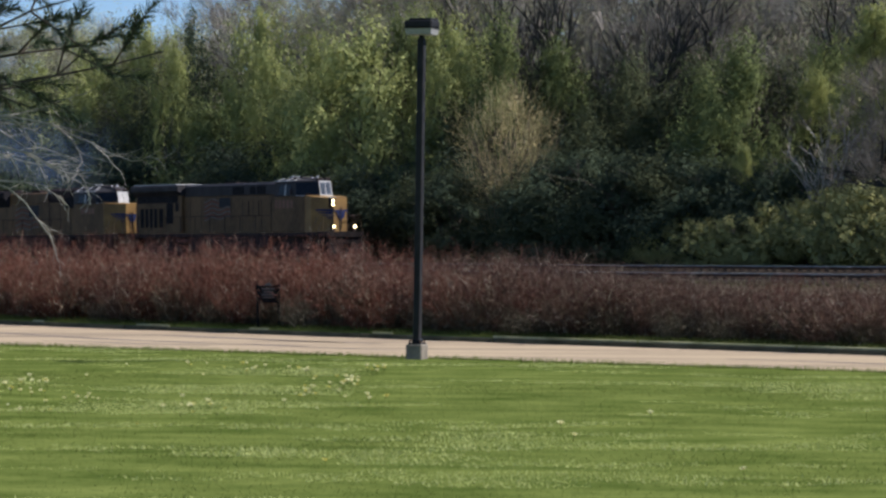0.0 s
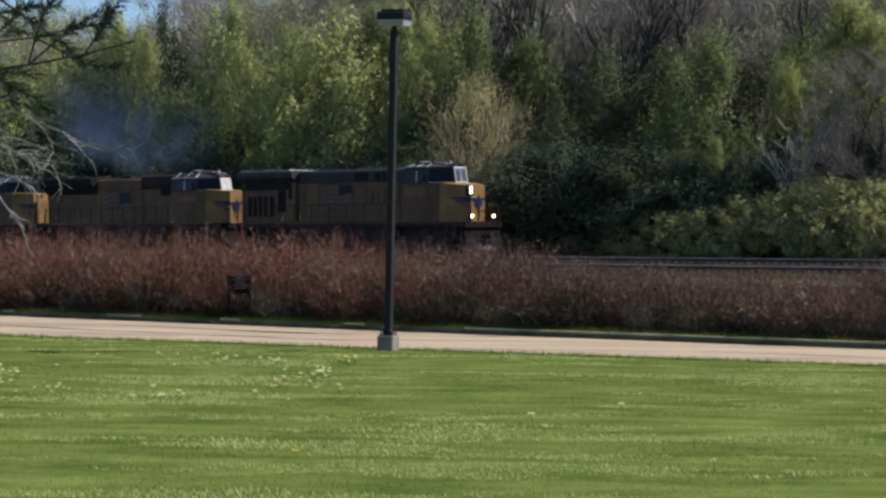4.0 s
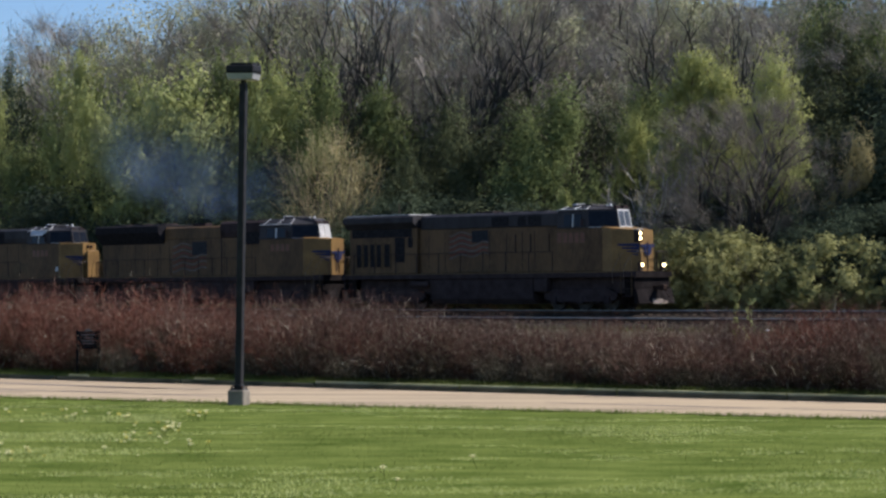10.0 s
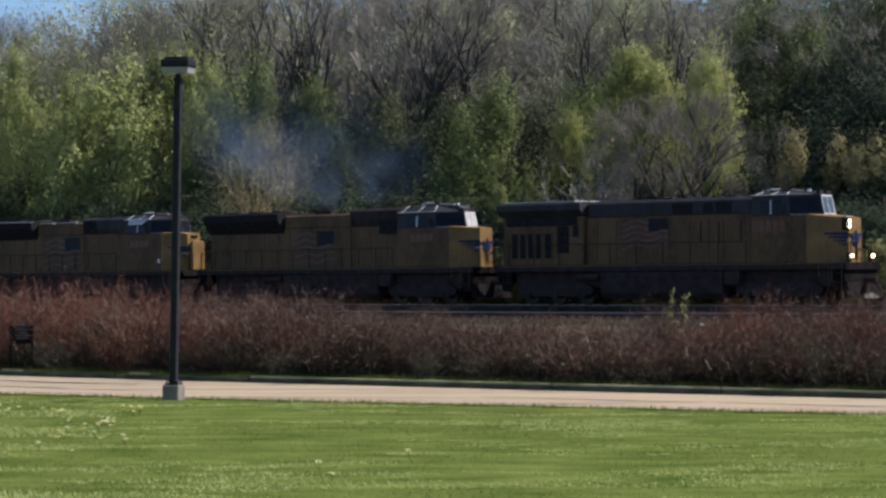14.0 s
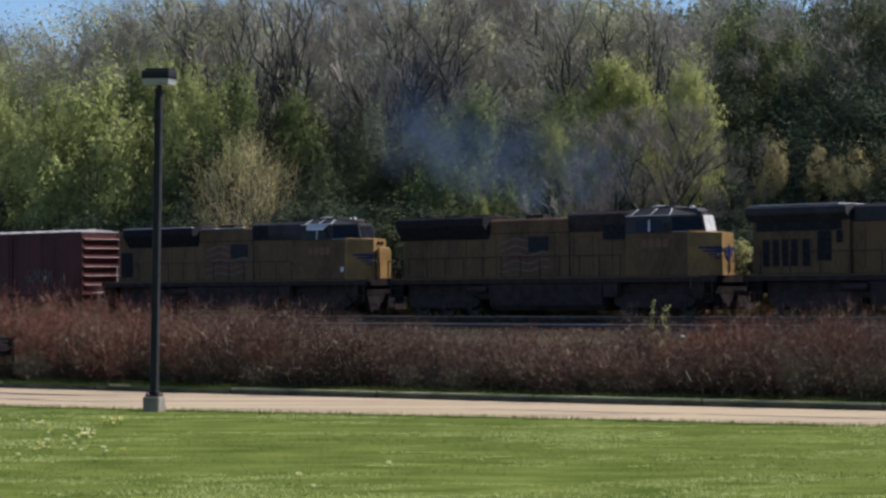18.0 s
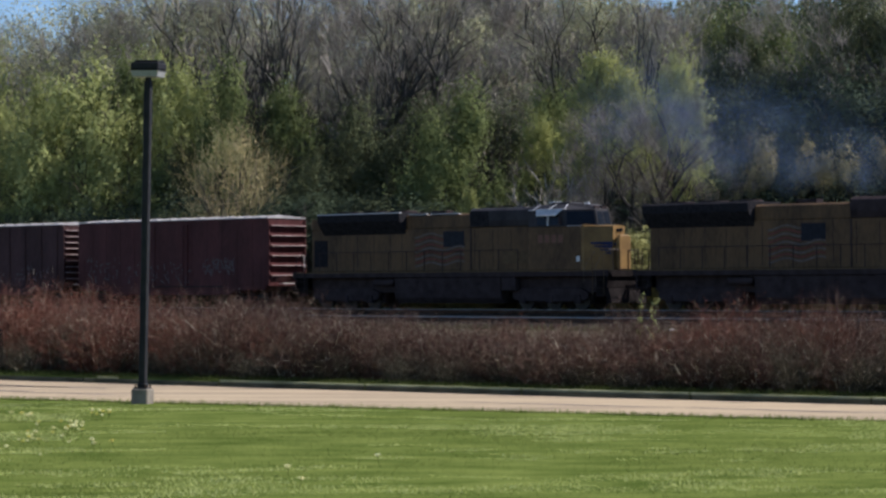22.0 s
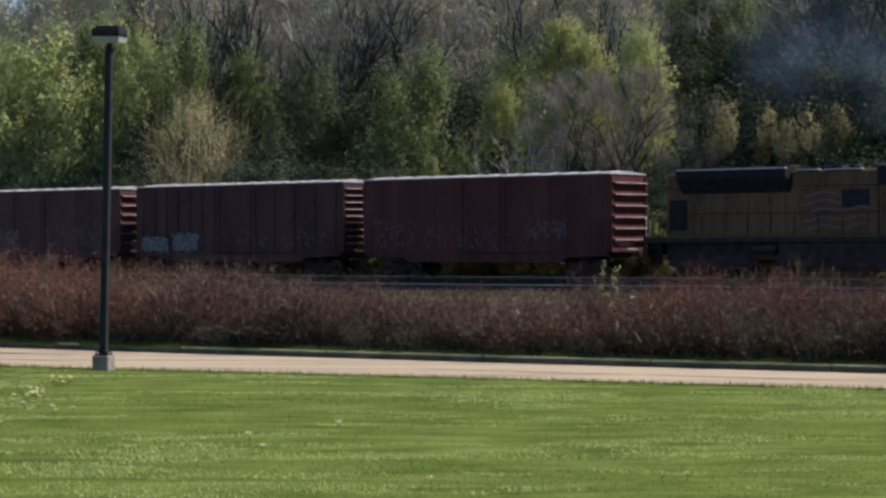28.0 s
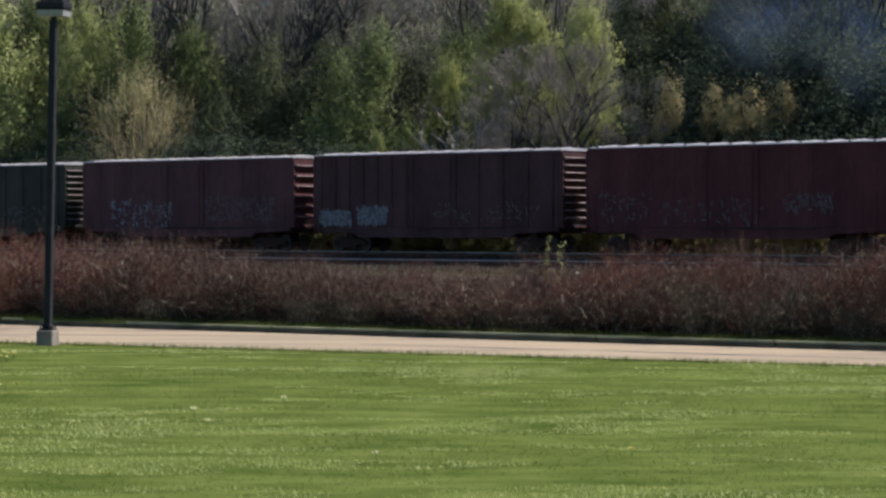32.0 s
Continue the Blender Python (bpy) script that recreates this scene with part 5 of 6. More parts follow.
tree_kind("gnarled", (61, 62, 63), "old cottonwood with heavy dark forked limbs", 18, 4.6, 0.45, 0.5, None, 0, 0, 0, bark=M_DARKBARK, keep=0.84, fans=10, fan_per=50, spread=0.46, lift=0.65, lean=0.22, levels=3, bare_to=0.3)
tree_kind("thicket", (51, 52), "cottonwood on the hill in soft olive bud", 18, 6.0, 0.0, 0.22, M_HILL, 110, 75, 0.16, bark=M_DARKBARK, lump=0.06, spread=0.46, lift=0.7, levels=2)
tree_kind("spreading", (15,), "wide bare grey tree with dark limbs and fine twigs", 8, 4.4, 0.12, 0.26, None, 0, 0, 0, bark=M_DARKBARK, twig=M_GREYTWIG, fans=230, fan_per=60, trunks=5, spread=0.5, lift=0.4, levels=2, bare_to=0.0, keep=0.72)
tree_kind("pale", (16,), "small dead tree with pale bare branches", 6, 1.7, 0.3, 0.05, None, 0, 0, 0, bark=M_PALEBARK, keep=0.7, fans=26, fan_per=16, twig=M_GREYTWIG, trunks=4, spread=0.34, lift=0.35, bare_to=0.2, levels=2)
tree_kind("tan", (17,), "budding tree with tan catkins and fanning branches", 7, 2.5, 0.06, 0.05, M_TANLEAF, 40, 50, 0.046, bark=M_BARK, twig=M_TANLEAF, fans=95, fan_per=20, fan_len=0.24, trunks=8, spread=0.3, lift=0.8, bare_to=0.0, lump=0.065, plume=0.85, flare=1.5, keep=0.75)
tree_kind("blossom", (18, 45), "tree with ochre blossom on dark branches", 7, 1.9, 0.7, 0.12, M_BLOSSOM, 14, 420, 0.052, bark=M_DARKBARK, lump=0.085, plume=0.08)
tree_kind("bush", (19, 20, 46), "low green willow bush beside the railway", 3, 2.2, -0.1, 0.03, M_WILLOW, 84, 130, 0.056, fans=20, fan_per=16, twig=M_GREYTWIG, trunks=4, bare_to=0.0, name="willow_bush", category="bush", group="bushes along the railway", lump=0.09, plume=0.5)
tree_kind("dark", (21, 22), "dark evergreen, also planted for the shade low on the bank", 10, 4.2, -0.04, 0.16, M_DARKGRN, 72, 210, 0.088, lump=0.095)


def skyline(az):
    """Elevation in degrees of the tops of the tall trees in a direction."""
    top = 5.2 + 1.3 * step(-12.6, -11.6, az) + 1.2 * step(-8.6, -6.6, az)
    return top - 0.45 * step(4.3, 5.0, az) * (1 - step(6.4, 7.2, az)) - 0.6 * step(8.4, 8.9, az) * (1 - step(9.6, 10.4, az))


prng = random.Random(77)
# tall trees at the back, in two ranks; evergreens and olive trees stand among them at the far end
for i in range(30):
    az = -17.5 + i * 1.12 + prng.uniform(-0.45, 0.45)
    if abs(az + 2.35) < 0.4:
        continue
    kind = "bare" if prng.random() < 0.4 * step(-4.5, -1.5, az) + 0.1 else "budding"
    if az > 7.2 and prng.random() < 0.5:
        kind = "olive"
    plant(kind, az, prng.uniform(26, 36), skyline(az) + prng.uniform(-0.5, 0.25) - (0.9 if kind == "olive" else 0), 0.55 if kind == "olive" else 1.0)
for i in range(28):
    az = -17.5 + i * 1.2 + prng.uniform(-0.45, 0.45)
    if abs(az + 2.35) < 0.6:
        continue
    low = prng.uniform(0.2, 1.0) * (1 - step(-2, 2, az)) + prng.uniform(0.0, 0.4)
    kind = "budding" if prng.random() < 0.8 else "bare"
    if az > 6.8 and prng.random() < 0.55:
        kind = "dark"
    plant(kind, az, prng.uniform(44, 62), skyline(az) - low - 0.3 * (kind == "dark"), 0.6 if kind == "dark" else 1.0)
# the woods go on up the hill
for i in range(38):
    az = -17.5 + i * 0.88 + prng.uniform(-0.35, 0.35)
    if abs(az + 2.35) < 0.75 or abs(az - 5.6) < 0.4:
        continue
    plant("thicket", az, prng.uniform(66, 84), skyline(az) - prng.uniform(0.3, 1.0) - 0.8 * (1 - step(-5, 0, az)), 1.15)
# undergrowth that fills the bank, coloured dark for the shade under the trees
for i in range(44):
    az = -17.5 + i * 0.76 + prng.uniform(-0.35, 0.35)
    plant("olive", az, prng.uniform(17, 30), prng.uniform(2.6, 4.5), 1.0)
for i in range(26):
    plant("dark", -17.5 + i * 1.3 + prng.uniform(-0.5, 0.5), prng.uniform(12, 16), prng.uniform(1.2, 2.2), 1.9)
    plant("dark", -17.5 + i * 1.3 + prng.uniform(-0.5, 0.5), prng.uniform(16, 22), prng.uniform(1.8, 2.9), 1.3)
for az, q, top, wide in ((-8.2, 12, 5.1, 0.75), (-9.3, 13, 4.8, 0.55), (-10.3, 15, 4.4, 0.5), (-6.3, 18, 5.3, 0.5), (-8.8, 10, 2.8, 0.7), (-7.6, 11, 3.0, 0.6), (-10.6, 20, 5.4, 0.5), (-12.7, 14, 4.7, 0.36), (-5.6, 16, 5.2, 0.55), (-14.7, 20, 4.6, 0.6), (-16.2, 14, 4.2, 0.6), (-13.3, 24, 5.0, 0.5)):
    plant("lime", az, q, top, wide)
for az, q, top, wide in ((-4.6, 15, 5.2, 0.5), (-7.1, 16, 5.4, 0.55), (-3.3, 19, 4.6, 0.55), (1.3, 13, 4.6, 0.75), (0.4, 14, 3.8, 0.7), (-12, 12, 3.0, 1.0), (3.4, 20, 4.6, 0.6), (-6.6, 11, 2.6, 0.9), (8.7, 34, 6.7, 0.6), (7.7, 38, 6.4, 0.6), (12.4, 26, 5.4, 0.9), (9.6, 30, 5.4, 0.7)):
    plant("green", az, q, top, wide)
for az, q, top, wide in ((4.5, 15, 5.35, 0.85), (5.2, 15.5, 5.2, 0.65), (6.5, 15, 5.5, 0.6), (1.3, 10, 2.0, 0.5), (14.6, 20, 4.8, 0.9), (3.1, 17, 4.0, 0.6)):
    plant("yellow", az, q, top, wide)
plant("spreading", 5.8, 11, 4.4, 1.0)
plant("pale", 3.15, 8.5, 3.35, 1.1)
plant("tan", -4.5, 10, 3.4, 0.82)
for az, q, top, wide in ((10.7, 21, 7.8, 1.1), (-4.0, 23, 8.1, 0.75), (-3.1, 25, 7.9, 0.75), (-1.5, 23, 7.6, 0.7), (0.7, 24, 7.7, 0.9), (3.7, 23, 7.2, 1.0), (6.6, 24, 6.9, 0.8), (-6.9, 25, 7.4, 0.7)):
    plant("gnarled", az, q, top, wide)
plant("dark", -12.25, 20, 5.5, 0.22)
for az, q, top in ((-16.2, 20, 5.2), (-15.0, 24, 5.0), (-13.6, 26, 4.9)):
    plant("budding", az, q, top, 0.9)
for az, q, top, wide in ((8.45, 13, 3.4, 0.46), (9.6, 14, 3.25, 0.62), (10.5, 14, 3.2, 0.6), (11.3, 15, 3.3, 0.5), (7.9, 12, 2.0, 0.4)):
    plant("blossom", az, q, top, wide)
# low growth along the foot of the bank, its dark leaves standing for shade
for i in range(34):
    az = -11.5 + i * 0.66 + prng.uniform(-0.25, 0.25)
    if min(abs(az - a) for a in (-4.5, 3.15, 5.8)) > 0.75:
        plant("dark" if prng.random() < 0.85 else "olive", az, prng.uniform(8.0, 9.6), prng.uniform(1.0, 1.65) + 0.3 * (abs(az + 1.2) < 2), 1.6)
plant("olive", -1.4, 17, 4.2, 0.6)
plant("olive", -2.6, 13, 2.9, 0.5)
for i in range(14):
    plant("dark", 8.8 + i * 0.5, prng.uniform(17, 28), prng.uniform(3.6, 4.8), 1.0)
for i in range(24):
    plant("bush", -0.7 + i * 0.62, prng.uniform(5.6, 8.0), 0.12 + 0.88 * min(1, i / 9) * (1.0 if i < 10 else 0.7 if i < 15 else 0.4) + prng.uniform(-0.2, 0.2), 1.1)


def pine():
    """The pine beside the viewer, whose branches reach into the view, with dead pale boughs below."""
    rng = random.Random(60)
    t = thing("pine_tree", "pine with dark needle tufts and bare pale lower boughs", "tree", m=pose(-6.9, 13.4, 0))
    part("trunk", stem_mesh("trunk", [(Vector((0, 0, -0.2)), Vector((0.05, 0, 3)), 0.2, 0.17), (Vector((0.05, 0, 3)), Vector((0, 0.1, 6)), 0.17, 0.11), (Vector((0, 0.1, 6)), Vector((0.1, 0, 9)), 0.11, 0.02)], 10), M_BARK, t)

    def bough(start, end, sag, r, live):
        segs, needles = [], []
        n = 12
        pts = [start.lerp(end, i / n) + Vector((0, 0, -sag * math.sin(3.14 * i / n))) + rand_unit(rng) * 0.03 * (i > 0) for i in range(n + 1)]
        main = (end - start).normalized()

        def brush(p, q):
            d = (q - p).normalized()
            for _ in range(int((q - p).length * 430)):
                o = p.lerp(q, rng.random())
                v = rand_unit(rng)
                v = (d * 0.75 + (v - d * v.dot(d)).normalized() * 0.7).normalized()
                needles.append((o, o + v * rng.uniform(0.05, 0.1), 0.003, 0.0014))

        def dead(p, d, length, rr, level):
            m = 4
            for k in range(m):
                d = (d + rand_unit(rng) * 0.3 + Vector((0, 0, -0.06))).normalized()
                e = p + d * length / m
                segs.append((p, e, rr * (1 - 0.6 * k / m), rr * (1 - 0.6 * (k + 1) / m)))
                if level < 2 and rng.random() < 0.8:
                    side = rand_unit(rng)
                    dead(e, (d + (side - d * side.dot(d)).normalized() * 0.8).normalized(), length * rng.uniform(0.35, 0.6), rr * 0.55, level + 1)
                p = e

        for i in range(n):
            segs.append((pts[i], pts[i + 1], r * (1 - 0.85 * i / n), r * (1 - 0.85 * (i + 1) / n)))
            if i < 4:
                continue
            if live:
                for _ in range(2):
                    d = (main * 0.8 + rand_unit(rng) * 0.75 + Vector((0, 0, 0.15))).normalized()
                    e = pts[i] + d * rng.uniform(0.2, 0.5)
                    f = e + (d + rand_unit(rng) * 0.3).normalized() * rng.uniform(0.1, 0.2)
                    segs.append((pts[i], e, 0.008, 0.005))
                    segs.append((e, f, 0.005, 0.003))
                    brush(pts[i].lerp(e, 0.45), e)
                    brush(e, f)
            else:
                for _ in range(2):
                    dead(pts[i], (main + rand_unit(rng) * 0.6 + Vector((0, 0, -0.15))).normalized(), rng.uniform(0.25, 0.6), 0.0075, 0)
        b = part("bough", stem_mesh("bough", segs, 4), M_BARK if live else M_PALEBARK, t, "" if live else "bare pale dead bough")
        if live:
            tagged(part("needle_tuft", ribbon_mesh("needle_tuft", rng, needles), M_NEEDLE, b, "dark green needles"), kind="stuff")

    for a, b, sag in (((0.05, 0, 3.0), (3.72, 0.4, 3.46), 0.16), ((0.05, 0, 3.2), (3.25, 0.2, 3.72), 0.12), ((0.0, 0, 3.5), (3.0, 0.3, 3.95), 0.1), ((0, 0, 3.0), (2.85, 0.5, 3.28), 0.1), ((0, 0, 4.0), (3.3, -0.2, 4.3), 0.1), ((0, 0, 3.3), (3.35, 0.6, 3.5), 0.1)):
        bough(Vector(a), Vector(b), sag, 0.035, True)
    for k in range(9):
        a = rng.uniform(1.6, 5.6)
        z = rng.uniform(3.2, 8.0)
        ln = (9 - z) * 0.38 + 0.4
        bough(Vector((0, 0, z)), Vector((math.cos(a) * ln, math.sin(a) * ln, z + 0.35)), 0.1, 0.03, True)
    for a, b, sag in (((0.05, 0, 3.1), (3.2, 0.2, 2.78), -0.12), ((0.05, 0, 3.1), (3.3, 0.5, 2.95), -0.1), ((0.05, 0, 2.9), (2.9, 0.4, 2.62), -0.15)):
        bough(Vector(a), Vector(b), sag, 0.028, False)


pine()


# ---- hedge ----
def shrub_kind(kind, seed, mat, label, stems=84, wide=0.75):
    """A dense leafless shrub, 1.5 m high: arching stems that fork into ever finer twigs."""
    rng = random.Random(seed)
    segs, pale = [], []

    def shoot(p, d, length, r, level):
        n = 4 - level
        for j in range(n):
            d = (d + rand_unit(rng) * 0.26 + Vector((0, 0, 0.1))).normalized()
            e = p + d * length / n
            e.z = max(0.03, e.z)
            (pale if rng.random() < 0.07 else segs).append((p, e, r, r * 0.8))
            r *= 0.82
            if level < 2:
                for _ in range(2 if level == 0 else 3):
                    f = (d * 0.75 + rand_unit(rng) * 0.75).normalized()
                    shoot(e, f, length * rng.uniform(0.28, 0.5), r * 0.7, level + 1)
            p = e

    for k in range(stems):
        a = rng.uniform(0, 6.283)
        q = 0.45 * math.sqrt(rng.random())
        out = Vector((math.cos(a), math.sin(a), 0)) * rng.uniform(0.0, wide)
        d = (Vector((0, 0, 1)) + out + rand_unit(rng) * 0.15).normalized()
        shoot(Vector((q * math.cos(a), q * math.sin(a), -0.05)), d, rng.uniform(0.55, 1.15), 0.0115, 0)
    t = thing("dogwood_shrub", label, "shrub", "shrubs of the hedge")
    tagged(part("twig_mass", ribbon_mesh("twig_mass", rng, segs), mat, t), kind="stuff")
    tagged(part("dead_wood", ribbon_mesh("dead_wood", rng, [(p, q, r * 1.5, r2 * 1.4) for p, q, r, r2 in pale]), M_STRAW, t, "pale dead stems"), kind="stuff")
    PLANTS.setdefault(kind, []).append([t, 1.5, False])


for sd in (31, 32, 35):
    shrub_kind("red", sd, M_REDTWIG, "leafless red-stemmed dogwood shrub in the hedge")
for sd in (33, 34, 36):
    shrub_kind("brown", sd, M_BROWNTWIG, "leafless brownish dogwood shrub in the hedge")


for sd in (37, 38):
    shrub_kind("scrub", sd, M_SCRUB, "low grey-olive undergrowth at the foot of the hedge", 64, 1.1)


def hedge_height(x):
    """The hedge is taller at both ends than in the middle."""
    return 1.9 - 0.18 * step(-5.5, -2.5, x) - 0.26 * step(-2.0, 0.3, x) + 0.38 * step(5.0, 6.2, x) + 0.1 * step(8, 10, x)


def build_hedge():
    rng = random.Random(9)
    for row in range(4):
        x = -25.0 + 0.25 * row
        while x < 17:
            y = far_edge(x) + 1.65 + row * 0.9 + rng.uniform(-0.35, 0.35)
            kind = "red" if rng.random() < 0.9 - step(-9, 0, x) * 0.78 - 0.1 * (row == 0) else "brown"
            entry = next((e for e in PLANTS[kind] if not e[2]), None) or rng.choice(PLANTS[kind])
            tall = hedge_height(x) / 1.5 * (0.93 + 0.36 * noise.noise((x * 0.75, row * 0.35, 1)) + rng.uniform(-0.13, 0.13)) * (0.86 if row == 0 else 1.0)
            k = rng.uniform(0.8, 1.25)
            m = Matrix.Translation((x, y, ground_z(x, y))) @ pose(0, 0, 0, rng.uniform(-5, 5), rng.uniform(-5, 5), rng.uniform(0, 360)) @ Matrix.Diagonal((k, k, tall, 1))
            if entry[2]:
                set_out(entry[0], m)
            else:
                entry[0].matrix_basis, entry[2] = m, True
            x += rng.uniform(0.7, 1.05)
    # grey undergrowth along the foot of the hedge
    x = -24.0
    while x < 17:
        y = far_edge(x) + 1.15 + rng.uniform(-0.2, 0.25)
        entry = next((e for e in PLANTS["scrub"] if not e[2]), None) or rng.choice(PLANTS["scrub"])
        tall = hedge_height(x) / 1.5 * rng.uniform(0.34, 0.75)
        m = Matrix.Translation((x, y, ground_z(x, y))) @ pose(0, 0, 0, 0, 0, rng.uniform(0, 360)) @ Matrix.Diagonal((0.85, 0.6, tall, 1))
        if entry[2]:
            set_out(entry[0], m)
        else:
            entry[0].matrix_basis, entry[2] = m, True
        x += rng.uniform(0.8, 1.3)


build_hedge()


def sapling(x, y, k):
    """A slim weed shoot with pale green leaves that stands over the hedge."""
    rng = random.Random(int(x * 50))
    t = thing("green_shoot", "slim shoot with pale green new leaves in the hedge", "plant", "shoots in the hedge", pose(x, y, ground_z(x, y)))
    pts = [Vector((0, 0, 0)), Vector((0.02, 0, 0.7 * k)), Vector((0.0, 0.03, 1.2 * k)), Vector((0.05, 0, 1.75 * k))]
    part("stem", stem_mesh("stem", [(a, b, 0.012, 0.008) for a, b in zip(pts, pts[1:])], 5), M_BROWNTWIG, t)
    tips = [(pts[2].lerp(pts[3], u), 1) for u in (0, 0.2, 0.4, 0.6, 0.8, 1.0)] + [(pts[1].lerp(pts[2], u), 1) for u in (0.4, 0.7)]
    tagged(part("crown", leaf_mesh("crown", rng, tips, 9, 0.06, 0.035, 1.6), M_YELLOW, t), kind="stuff")


for dx, k in ((0.0, 1.0), (0.24, 0.9)):
    x = 4.43 + dx
    sapling(x, far_edge(x) + 3.6, k)


def scrap(x, y, z):
    """A crumpled pale scrap caught in the top twigs."""
    t = thing("paper_scrap", "small crumpled white scrap caught in the hedge twigs", "litter", m=pose(x, y, z, 0, 0, 15))
    s = Shape()
    pts = [(-0.07, 0, 0.0), (-0.02, -0.02, 0.03), (0.03, 0.0, 0.01), (0.075, -0.02, 0.025)]
    s.add([(p[0], p[1] + d, p[2] + h) for d, h in ((0, 0), (0.05, 0.035), (0.05, 0.039), (0, 0.004)) for p in pts], [(4 * r + i, 4 * r + i + 1, 4 * ((r + 1) % 4) + i + 1, 4 * ((r + 1) % 4) + i) for r in range(4) for i in range(3)])
    part("sheet", s, M_OFFWHITE, t, "creased white sheet").scale = (0.6, 0.6, 0.6)


scrap(4.9, 44.5, 1.21)


def grass_patch(name, label, n, seed, inside, low, high, lean, material, spread):
    rng = np.random.RandomState(seed)
    x, y, z = inside(rng, n)
    n = len(x)
    h = rng.uniform(low, high, n)
    w = rng.uniform(0.003, 0.008, n) * spread
    a, r = rng.uniform(0, 6.283, n), rng.uniform(0.7, 1.7, n) * lean
    lx, ly, t = r * np.cos(a), r * np.sin(a), a + 1.5708
    v = np.empty((n, 3, 3))
    v[:, 0] = np.stack([x - w * np.cos(t), y - w * np.sin(t), z - 0.02], 1)
    v[:, 1] = np.stack([x + w * np.cos(t), y + w * np.sin(t), z - 0.02], 1)
    v[:, 2] = np.stack([x + lx, y + ly, z + h], 1)
    me = quick_mesh(name, v.reshape(-1, 3).tolist(), np.arange(3 * n).reshape(n, 3).tolist())
    return tagged(part(name, me, material), label, "grass", kind="stuff")


def on_lawn(rng, n):
    d = np.sqrt(rng.uniform(16.0 ** 2, 47.0 ** 2, n))
    a = np.radians(rng.uniform(-18.5, 15.5, n))
    x, y = d * np.sin(a), d * np.cos(a)
    k = y < near_edge(x) - 0.02
    return x[k], y[k], np.zeros(k.sum())


def on_verge(rng, n):
    x = rng.uniform(-22, 15, n)
    y = far_edge(x) + 0.17 + rng.uniform(0, 1.25, n) ** 1.0
    return x, y, np.full(n, 0.12)


def by_edge(rng, n):
    x = rng.uniform(-18, 13, n)
    return x, near_edge(x) - np.abs(rng.normal(0, 0.16, n)), np.zeros(n)


grass_patch("lawn_grass", "short mown grass blades of the lawn", 190000, 3, on_lawn, 0.005, 0.025, 0.05, M_BLADE, 1.7)
def in_tufts(rng, n):
    x, y, z = on_lawn(rng, n)
    k = np.array([noise.noise((a * 0.22, b * 0.9, 4)) + 0.5 * noise.noise((a * 1.1, b * 2.6, 8)) for a, b in zip(x, y)]) > 0.2
    return x[k], y[k], z[k]


grass_patch("lawn_tuft", "paler ragged tufts left standing in the mown lawn", 260000, 8, in_tufts, 0.012, 0.04, 0.04, M_TUFT, 1.5)
grass_patch("edge_grass", "longer grass at the edge of the drive", 9000, 4, by_edge, 0.03, 0.1, 0.04, M_BLADE, 1.2)
grass_patch("verge_grass", "unmown grass between kerb and hedge", 26000, 5, on_verge, 0.04, 0.13, 0.05, M_VERGE, 1.4)


def trackside(rng, n):
    u = rng.uniform(-95, 45, n)
    q = np.where(rng.uniform(0, 1, n) < 0.72, rng.uniform(3.3, 7.5, n), rng.uniform(-12, -8.2, n))
    x = TRACK.x + AHEAD.x * u + AWAY.x * q
    y = TRACK.y + AHEAD.y * u + AWAY.y * q
    z = np.array([ground_z(a, b) for a, b in zip(x, y)])
    return x, y, z


grass_patch("trackside_grass", "tall pale grass and weeds beside the railway", 26000, 6, trackside, 0.15, 0.5, 0.12, M_WEED, 4.0)


CLUSTERS = ((-8.55, -3.93, 0.16, 0.06), (-9.35, -4.18, 0.14, 0.05), (-9.6, -3.62, 0.16, 0.04), (-10.85, -3.58, 0.25, 0.05), (-7.75, -3.62, 0.2, 0.05), (-8.5, -3.93, 0.3, 0.08),
            (-16.3, -3.85, 0.2, 0.08), (-14.9, -4.32, 0.3, 0.07), (-16.2, -4.1, 0.3, 0.05), (-12.3, -4.5, 0.5, 0.06), (-9.3, -4.1, 0.5, 0.15))


